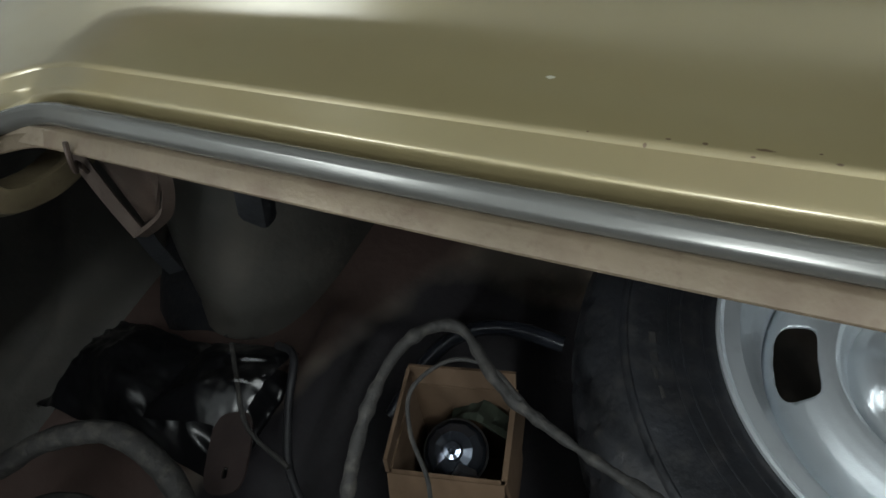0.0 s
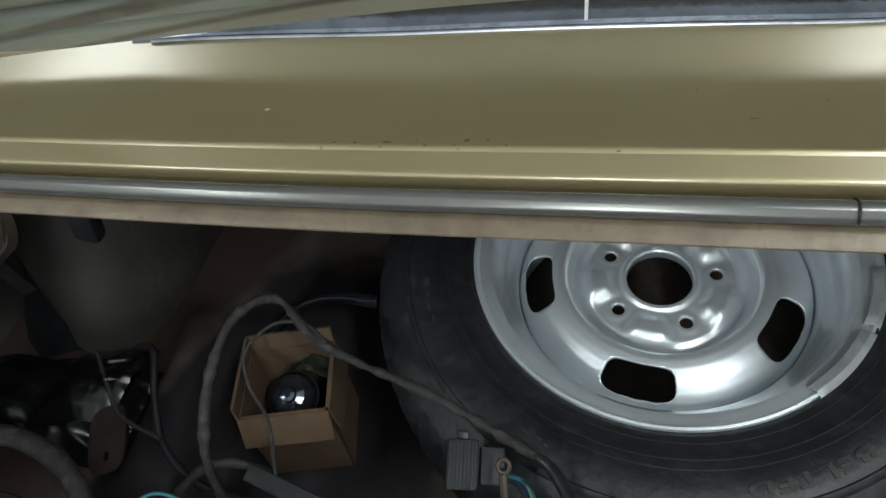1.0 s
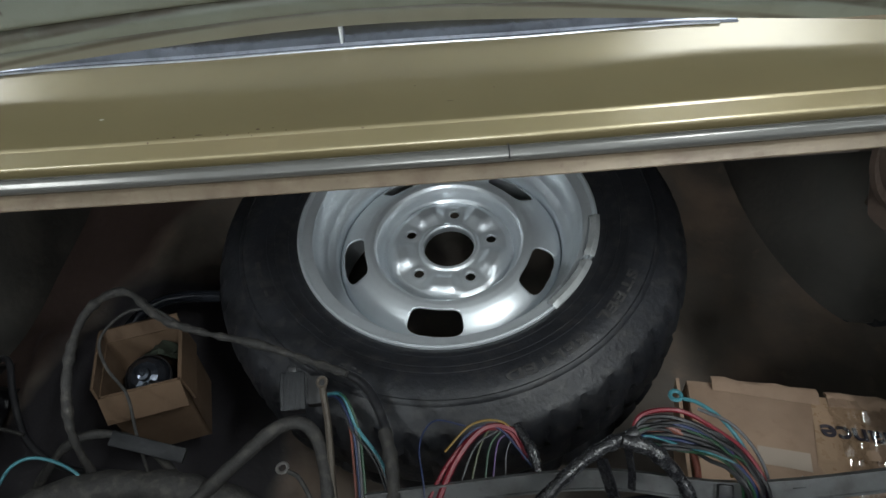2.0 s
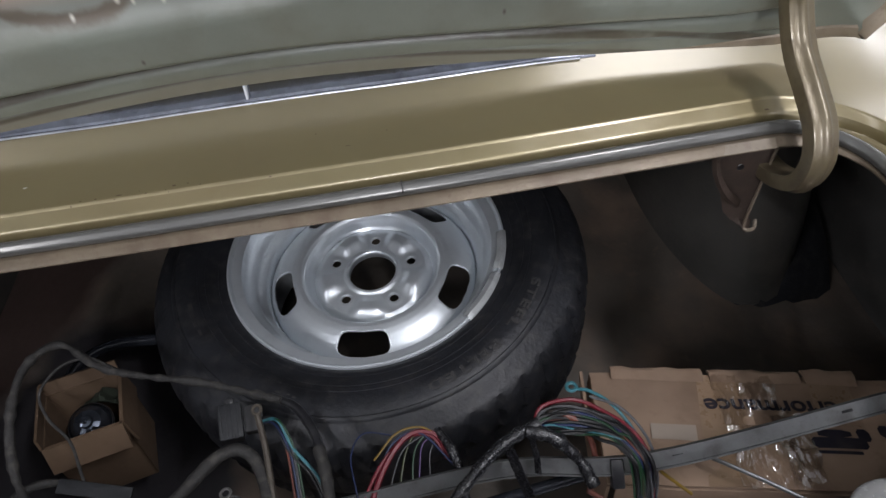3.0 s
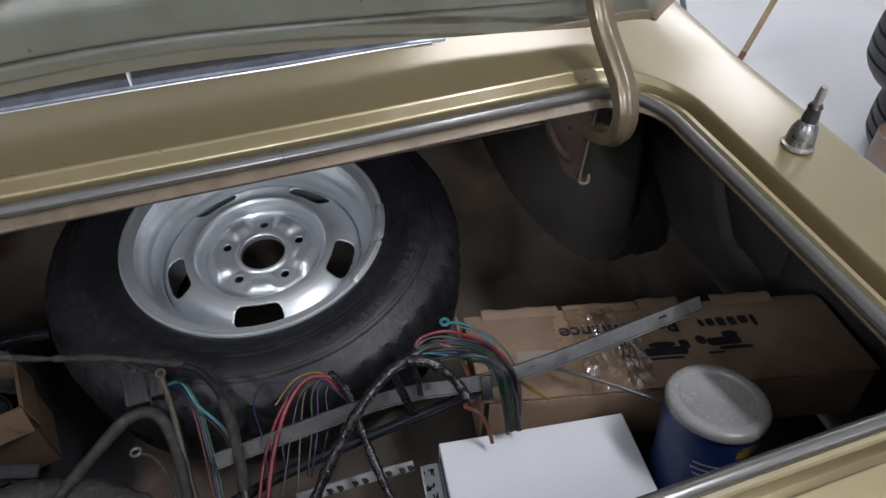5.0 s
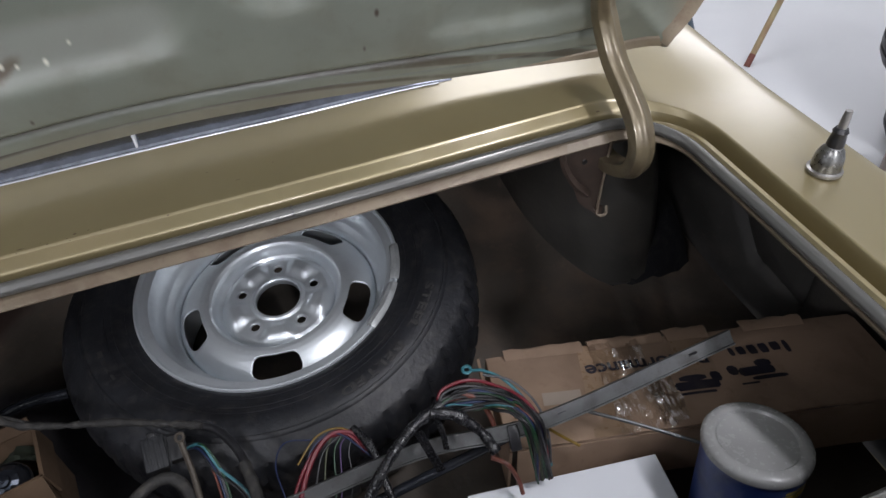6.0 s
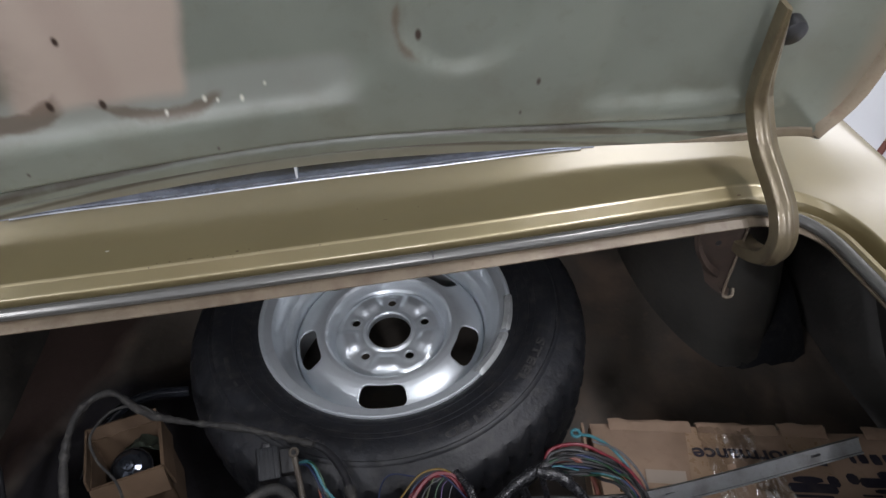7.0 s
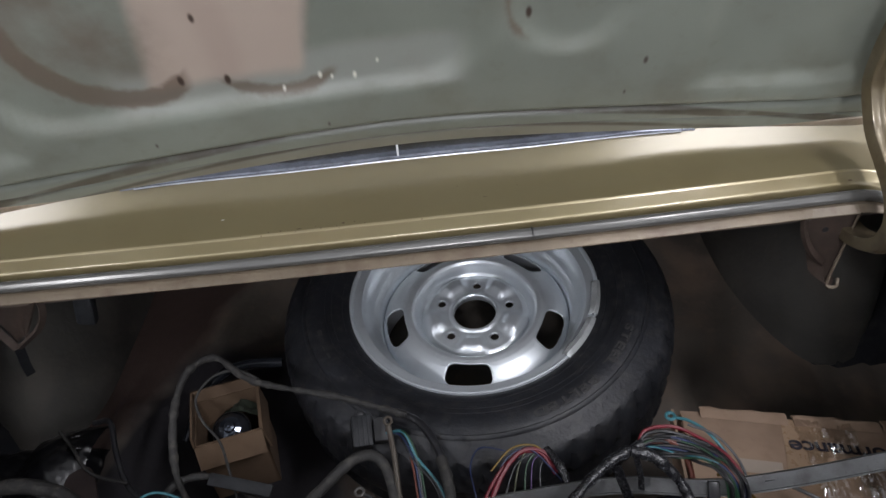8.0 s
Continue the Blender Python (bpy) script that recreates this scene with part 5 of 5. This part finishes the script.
# wire bundle in the middle
rng = random.Random(33)
loop = thing("wire_bundle", "loose loops of red, blue and olive wire in black tape", "wires")
for c, pts, r in (
        ("red", [(-0.055, -0.455, 0.655), (-0.035, -0.405, 0.680), (-0.010, -0.360, 0.700), (0.018, -0.336, 0.706), (0.045, -0.340, 0.702), (0.056, -0.362, 0.69)], 0.0034),
        ("red", [(-0.060, -0.460, 0.650), (-0.042, -0.405, 0.676), (-0.016, -0.362, 0.698), (0.014, -0.340, 0.704), (0.040, -0.338, 0.702), (0.054, -0.360, 0.69)], 0.0022),
        ("blue", [(-0.055, -0.450, 0.65), (-0.046, -0.39, 0.690), (-0.046, -0.345, 0.700), (-0.030, -0.322, 0.703), (0.000, -0.325, 0.70)], 0.0014),
        ("blue", [(-0.028, -0.42, 0.66), (-0.020, -0.37, 0.690), (0.000, -0.343, 0.705), (0.030, -0.338, 0.706), (0.060, -0.370, 0.69)], 0.0018),
        ("olive", [(-0.020, -0.44, 0.66), (-0.004, -0.39, 0.682), (0.012, -0.352, 0.698), (0.030, -0.330, 0.706), (0.048, -0.338, 0.70)], 0.0018),
        ("green", [(-0.010, -0.43, 0.66), (0.008, -0.385, 0.682), (0.020, -0.350, 0.698), (0.036, -0.334, 0.704)], 0.0016),
        ("black", [(-0.030, -0.44, 0.66), (-0.010, -0.39, 0.684), (0.008, -0.350, 0.700), (0.03, -0.336, 0.702)], 0.0018),
        ("violet", [(0.005, -0.43, 0.66), (0.022, -0.385, 0.684), (0.030, -0.350, 0.698), (0.042, -0.340, 0.70)], 0.0014),
        ("white", [(0.010, -0.42, 0.66), (0.030, -0.385, 0.680), (0.036, -0.355, 0.696), (0.044, -0.342, 0.70)], 0.0009),
        ("yellow", [(-0.014, -0.352, 0.700), (0.010, -0.330, 0.708), (0.034, -0.328, 0.708), (0.052, -0.345, 0.70)], 0.0018)):
    sway = rng.uniform(-0.005, 0.005)
    pts = [(x + sway * k, y + rng.uniform(-0.003, 0.003), z) for k, (x, y, z) in zip((1.6, 1.0, 0.3, 0, 0, 0), pts)]
    part("wire", tube(pts, r * (0.9 if c == "red" else 0.62), 6), WIRES[c], loop, f"{c} wire")
part("tape_wrap", tube([(0.048, -0.332, 0.704), (0.062, -0.365, 0.698), (0.066, -0.41, 0.680), (0.074, -0.46, 0.655), (0.085, -0.51, 0.63)], 0.0050, 10, 8, 0.35), TAPE, loop, "black tape wrapping")

loop.location = (0.004, -0.002, 0.0)

# taped harness in front of the cardboard box
harness = thing("wiring_harness", "taped black wiring harness fanning into many coloured wires", "cables")
part("taped_stem", tube([(-0.015, -0.478, 0.670), (0.020, -0.445, 0.700), (0.060, -0.412, 0.727), (0.100, -0.387, 0.742), (0.140, -0.373, 0.748)], 0.0060, 12, 14, 0.35), TAPE, harness, "shiny black taped stem")
part("taped_branch", tube([(0.125, -0.380, 0.748), (0.150, -0.388, 0.742), (0.172, -0.405, 0.722), (0.182, -0.425, 0.705)], 0.0066, 12, 12, 0.3), TAPE, harness, "shiny black taped branch")
part("tape_tail", flat_strip([(0.107, -0.390, 0.738), (0.112, -0.406, 0.724), (0.119, -0.424, 0.706)], 0.0058, 0.0009), TAPE, harness)
part("tape_tail", flat_strip([(0.130, -0.383, 0.742), (0.132, -0.398, 0.728), (0.131, -0.408, 0.716)], 0.0034, 0.0009), TAPE, harness)
fan = [("red", 0.0024, -0.008), ("black", 0.0020, -0.005), ("black", 0.0026, 0.0), ("green", 0.0015, 0.004), ("black", 0.0024, -0.002), ("blue", 0.0018, 0.002), ("black", 0.0020, 0.006), ("black", 0.0024, 0.008),
       ("olive", 0.0013, 0.010), ("green", 0.0016, 0.012), ("black", 0.0026, 0.014), ("violet", 0.0015, 0.006), ("black", 0.0018, 0.003), ("cyan", 0.0013, 0.016), ("black", 0.0022, 0.004), ("green", 0.0013, 0.018),
       ("black", 0.002, 0.011), ("blue", 0.0016, 0.015), ("white", 0.0010, -0.002), ("black", 0.0016, 0.017), ("green", 0.0015, 0.008), ("black", 0.0022, 0.020), ("black", 0.0020, 0.013), ("pink", 0.0010, 0.009)]
rng = random.Random(21)
for c, r, o in fan:
    r *= 0.85
    j = [rng.uniform(-0.006, 0.006) for _ in range(6)]
    drop = rng.uniform(0, 0.012)
    part("wire", tube([(0.134, -0.376, 0.744), (0.150 + j[0], -0.366 - o * 0.7, 0.748 + j[1] - o * 0.4), (0.178 + j[2], -0.364 - o * 1.1, 0.744 + j[3] * 0.6 - o * 0.5), (0.206 + j[4] - o * 0.4, -0.380 - o, 0.742 + j[5] * 0.6),
                       (0.220 + j[1] * 0.8 - o * 0.5, -0.402 - o * 0.5 + j[0] * 0.5, 0.744 + j[2] * 0.3), (0.230 + j[3] * 0.8 - o * 0.6, -0.431 + j[5] * 0.5, 0.728 + j[4] * 0.4), (0.234 + j[0] - o * 0.6, -0.446 - drop * 0.5, 0.655)], r, 6), WIRES[c], harness, f"{c} wire")
part("cyan_lead", tube([(0.188, -0.341, 0.744), (0.200, -0.350, 0.748), (0.217, -0.370, 0.746), (0.233, -0.398, 0.728), (0.241, -0.425, 0.70), (0.243, -0.440, 0.66)], 0.0018, 8), WIRES["cyan"], harness, "cyan lead with a ring terminal")
part("cyan_eye", add_tube(bmesh.new(), [(0.1835 + 0.0048 * math.cos(a), -0.338 + 0.0048 * math.sin(a), 0.744) for a in (2 * math.pi * k / 16 for k in range(17))], 0.002, 6), WIRES["cyan"], harness, "cyan ring terminal")
part("wire", tube([(0.196, -0.356, 0.750), (0.222, -0.374, 0.748), (0.240, -0.402, 0.732), (0.244, -0.426, 0.706), (0.242, -0.440, 0.668)], 0.0014, 6), WIRES["white"], harness, "white wire")
part("pink_lead", tube([(0.165, -0.368, 0.746), (0.182, -0.378, 0.738), (0.190, -0.40, 0.715), (0.178, -0.425, 0.69)], 0.0030, 8), WIRES["pink"], harness, "pink lead")
part("pink_lead", tube([(0.178, -0.425, 0.695), (0.190, -0.437, 0.692), (0.198, -0.447, 0.672), (0.200, -0.456, 0.655)], 0.0026, 8), WIRES["pink"], harness, "pink lead")
part("yellow_lead", tube([(0.212, -0.408, 0.728), (0.222, -0.405, 0.728), (0.238, -0.412, 0.722), (0.247, -0.420, 0.705), (0.262, -0.430, 0.692), (0.276, -0.442, 0.684)], 0.0018, 8), WIRES["yellow"], harness, "yellow lead")
part("plug", box((-0.006, -0.014, -0.006), (0.006, 0.014, 0.006), pose(0.204, -0.422, 0.716, 44, 0, -8), 0.0015), BLACK, harness, "small black plug")

harness.location = (0.009, -0.005, 0.006)

# bag, bracket and pipe at the far side
def creased(u, v, seed, size):
    """Sharp pleats of thin plastic film."""
    h = 0.0
    for k, (f, a) in enumerate(((1.5, 1.0), (3.4, 0.5), (8.0, 0.16))):
        h += a * (1 - abs(noise.noise((u * f + v * f * 0.6, v * f * 1.3, seed + k * 7))) * 2.4)
    return size * h


BAG = mat("black_bag", (0.005, 0.005, 0.006), 0.30, 0, (0.010, 0.010, 0.011), 0.3, 12, rough_var=0.05)
bag = thing("plastic_bag", "crumpled glossy black plastic bag on the trunk floor", "bag")
rows = []
for j in range(61):
    v = j / 60
    rows.append([(-0.88 + 0.27 * u, -0.255 + 0.135 * v, 0.515 + 0.070 * math.sin(math.pi * min(1, u * 1.02)) ** 0.6 * math.sin(math.pi * (0.12 + 0.86 * v)) ** 0.7
                  + creased(u * 1.8, v, 1.5, 0.010)) for u in [i / 80 for i in range(81)]])
part("bag_body", grid(rows, thick=0.001), BAG, bag, sharp=70)
rows = []
for j in range(41):
    v = j / 40
    rows.append([(-0.700 + 0.100 * u + 0.012 * v, -0.240 + 0.100 * v + 0.02 * u, 0.566 + 0.038 * math.sin(math.pi * (0.08 + 0.84 * v)) ** 0.6 * math.sin(math.pi * (0.1 + 0.8 * u)) ** 0.5
                  + creased(u, v, 9.0, 0.0035)) for u in [i / 50 for i in range(51)]])
part("bag_fold", grid(rows, thick=0.001), BAG, bag, sharp=70)
plate = thing("metal_plate", "small primer-coloured metal plate with a hole beside the black bag", "metal plate", pose(-0.588, -0.236, 0.588, 12, -8, 20))
outline = [(0.022 * math.copysign(abs(math.cos(a)) ** 0.6, math.cos(a)), -0.008 + 0.038 * math.copysign(abs(math.sin(a)) ** 0.6, math.sin(a))) for a in (2 * math.pi * k / 28 for k in range(28))]
rows = [[(x * k, (y + 0.03) * k - 0.03, z) for x, y in outline] for k, z in ((0.14, 0.0014), (1.0, 0.0014), (1.0, -0.0014), (0.14, -0.0014))]
part("plate_body", grid(rows, close_u=True, close_v=True), mat("pink_primer", (0.024, 0.015, 0.0135), 0.7, 0, (0.042, 0.028, 0.024), 0.5, 40), plate)
mesh_thing("clear_wrapper", grid([[(-0.68 + 0.09 * u + 0.02 * v, -0.225 + 0.055 * v + 0.04 * u, 0.612 + 0.010 * noise.noise((u * 3, v * 4, 8)) + 0.012 * math.sin(3 * u) - 0.02 * v) for u in [i / 20 for i in range(21)]] for v in [j / 12 for j in range(13)]]),
           FILM, "crumpled clear plastic wrapper", "wrapper", sharp=180)
cable("black_pipe", [(-0.475, -0.14, 0.545), (-0.452, -0.075, 0.575), (-0.420, -0.043, 0.588), (-0.380, -0.031, 0.590), (-0.328, -0.030, 0.585)], 0.0085, GLOSS, "glossy black bent pipe behind the small box", "pipe", sides=16)
cable("black_cable", [(-0.60, -0.13, 0.60), (-0.566, -0.145, 0.615), (-0.548, -0.190, 0.600), (-0.52, -0.24, 0.58), (-0.47, -0.27, 0.565), (-0.40, -0.28, 0.56)], 0.0042, BLACK, "black cable beside the bag", "cable", sides=10)
cable("thin_wire", [(-0.640, -0.150, 0.612), (-0.612, -0.180, 0.612), (-0.575, -0.220, 0.600), (-0.520, -0.238, 0.590)], 0.0024, HOSE, "thin dusty wire beside the bag", "wire")

# ball joint standing on the quarter panel
BJ = pose(0.591, -0.379, deck_z(0.591, -0.379), 0, 3, 0)
joint = thing("ball_joint", "greasy steel ball joint standing on the quarter panel", "car part", BJ)
part("flange", lathe([(0.0, 0.0), (0.0155, 0.0), (0.0180, 0.002), (0.0180, 0.005), (0.0145, 0.0062)], 32), STEEL, joint)
part("housing", lathe([(0.0152, 0.005), (0.0150, 0.013), (0.0142, 0.020), (0.0115, 0.028), (0.0075, 0.033), (0.0, 0.034)], 32), mat("polished_steel", (0.24, 0.24, 0.235), 0.30, 0.95, (0.12, 0.11, 0.10), 0.4, 70), joint)
part("boot", lathe([(0.0078, 0.031), (0.0088, 0.035), (0.0080, 0.041), (0.0070, 0.047), (0.0080, 0.049), (0.0060, 0.053), (0.0, 0.053)], 24), BLACK, joint)
part("stud", lathe([(0.0046, 0.051), (0.0043, 0.066), (0.0040, 0.067), (0.0036, 0.072), (0.0, 0.072)], 16), STEEL, joint)

# ---- the garage ----
mesh_thing("floor", box((-5, -5, -0.1), (6, 7, 0)), CONCRETE, "pale smooth concrete garage floor", "floor", kind="structure")
for nm, lo, hi in (("wall_east", (6.0, -5, 0), (6.2, 7, 3.3)), ("wall_west", (-5.2, -5, 0), (-5.0, 7, 3.3)), ("wall_north", (-5, 7.0, 0), (6, 7.2, 3.3)), ("wall_south", (-5, -5.2, 0), (6, -5, 3.3))):
    mesh_thing(nm, box(lo, hi), WALL, "white painted garage wall", "wall", kind="structure")
mesh_thing("ceiling", box((-5, -5, 3.3), (6, 7, 3.4)), WALL, "white garage ceiling", "ceiling", kind="structure")
LAMP_GLOW = bpy.data.materials.new("lamp_diffuser")
LAMP_GLOW.use_nodes = True
b = LAMP_GLOW.node_tree.nodes["Principled BSDF"]
b.inputs["Emission Color"].default_value, b.inputs["Emission Strength"].default_value = (0.93, 0.97, 1, 1), 6.0
# housings for the unseen lamps above
for x, y, watts, wide, long in LAMPS:
    lamp = thing("unseen_ceiling_light", "white ceiling light fixture, unseen", "ceiling light", pose(x, y, 3.1), group="ceiling lights")
    part("fixture", box((-wide / 2 - 0.07, -0.68, 0.02), (wide / 2 + 0.07, 0.68, 0.2), bevel=0.01), WALL, lamp)
    part("diffuser", box((-wide / 2 - 0.05, -0.65, -0.002), (wide / 2 + 0.05, 0.65, 0.02), bevel=0.004), LAMP_GLOW, lamp)


def loose_tyre(m, label):
    t = thing("tyre", label, "tyre", m, group="stacked tyres")
    prof = [(0.19, 0.035), (0.20, 0.015), (0.24, 0.0), (0.285, 0.012), (0.305, 0.03), (0.318, 0.05), (0.3185, 0.058), (0.312, 0.060), (0.312, 0.066), (0.320, 0.068), (0.321, 0.09), (0.3145, 0.092), (0.3145, 0.098), (0.321, 0.10),
            (0.320, 0.122), (0.312, 0.124), (0.312, 0.130), (0.3185, 0.132), (0.318, 0.14), (0.305, 0.16), (0.285, 0.178), (0.24, 0.19), (0.20, 0.175), (0.19, 0.155)]
    part("tyre_carcass", lathe(prof, 72, wave=lambda r, z, a: 0), TYRE, t)
    return t


WIDE = Matrix.Diagonal((1, 1, 1.3, 1))
for x, y, z, a, label in ((2.31, 0.36, 0.0, 0, "worn black tyre at the bottom of a stack on the floor"), (2.26, 0.44, 0.247, 40, "worn black tyre stacked on another"),
                          (2.24, 0.46, 0.494, 80, "worn black tyre on top of a stack")):
    loose_tyre(pose(x, y, z, 0, 0, a) @ WIDE, label)
tin = thing("paint_tin", "stained metal tin with a rusty paper label on the floor", "tin", pose(1.89, 0.32, 0) @ Matrix.Scale(0.84, 4))
part("tin_wall", lathe([(0.085, 0.0), (0.0865, 0.004), (0.085, 0.008), (0.085, 0.265), (0.087, 0.27), (0.083, 0.273), (0.080, 0.262), (0.0, 0.262)], 40), mat("stained_tin", (0.20, 0.165, 0.145), 0.45, 0.3, (0.30, 0.10, 0.05), 0.8, 14), tin)
pole = thing("leaning_pole", "long worn ochre pole with a red tip leaning on the floor", "pole")
d = Vector((0.27, 0.13, 0.34))
p0 = Vector((2.05, 1.222, 0.0))
part("shaft", add_tube(bmesh.new(), [p0 + d * 0.11, p0 + d * 1.5, p0 + d * 4.0], 0.0125, 12), WOOD, pole)
part("tip", add_tube(bmesh.new(), [p0, p0 + d * 0.12], 0.0130, 12), mat("dark_red", (0.16, 0.05, 0.035), 0.6), pole, "dark red tip")

# things on the floor farther off
panel_m = pose(3.42, 2.08, 0.03, 0, 0, -35)
panel = thing("white_bumper", "white car bumper with a dark edge lying on the floor", "bumper", panel_m)
part("skin", grid([[(-0.30 + 0.6 * i / 12, -0.20 + 0.5 * j / 8, 0.06 - 0.5 * (i / 12 - 0.5) ** 2 * 0.2 - 0.02 * (j / 8 - 0.4) ** 2) for i in range(13)] for j in range(9)], thick=0.004), WHITE_CARD, panel)
# black tube stands in for the shade along the bumper's edge
part("shade_edge", add_tube(bmesh.new(), smooth_line([(-0.31, -0.19, 0.0), (-0.1, -0.215, 0.015), (0.12, -0.215, 0.015), (0.31, -0.19, 0.0)], 6), [0.006 + 0.022 * min(1, i / 14) for i in range(19)], 10), BLACK, panel, "dark edge drawn for shade")
RED = mat("red_paint", (0.40, 0.02, 0.025), 0.4, 0.0, (0.1, 0.02, 0.02), 0.3, 20)
jack = thing("floor_jack", "red floor jack standing on the concrete", "jack", pose(3.18, 2.50, 0, 0, 0, 20))
part("frame_rail", box((-0.28, -0.13, 0.03), (0.28, -0.10, 0.12), bevel=0.006), RED, jack)
part("frame_rail", box((-0.28, 0.10, 0.03), (0.28, 0.13, 0.12), bevel=0.006), RED, jack)
part("lift_arm", box((-0.20, -0.03, 0.0), (0.20, 0.03, 0.05), pose(0, 0, 0.12, 0, -12, 0), 0.006), RED, jack)
part("handle", add_tube(bmesh.new(), [(0.22, 0, 0.10), (0.42, 0, 0.55)], 0.014, 10), RED, jack)
for x, y in ((-0.24, -0.15), (-0.24, 0.15), (0.24, -0.15), (0.24, 0.15)):
    part("caster", lathe([(0.0, -0.018), (0.03, -0.018), (0.035, -0.01), (0.035, 0.01), (0.03, 0.018), (0.0, 0.018)], 20), BLACK, jack, m=pose(x, y, 0.035, 90, 0, 0))
stand = thing("jack_stand", "blue-grey steel jack stand on the concrete floor", "jack stand", pose(1.87, 1.56, 0))
GREY_BLUE = mat("blue_grey_paint", (0.10, 0.14, 0.18), 0.45, 0.2, (0.2, 0.2, 0.2), 0.3, 30)
for sx in (-1, 1):
    for sy in (-1, 1):
        part("leg", add_tube(bmesh.new(), [(sx * 0.10, sy * 0.10, 0.0), (sx * 0.03, sy * 0.03, 0.27)], 0.012, 8), GREY_BLUE, stand)
part("post", lathe([(0.0, 0.24), (0.03, 0.24), (0.03, 0.29), (0.02, 0.30), (0.02, 0.36), (0.0, 0.36)], 20), GREY_BLUE, stand)
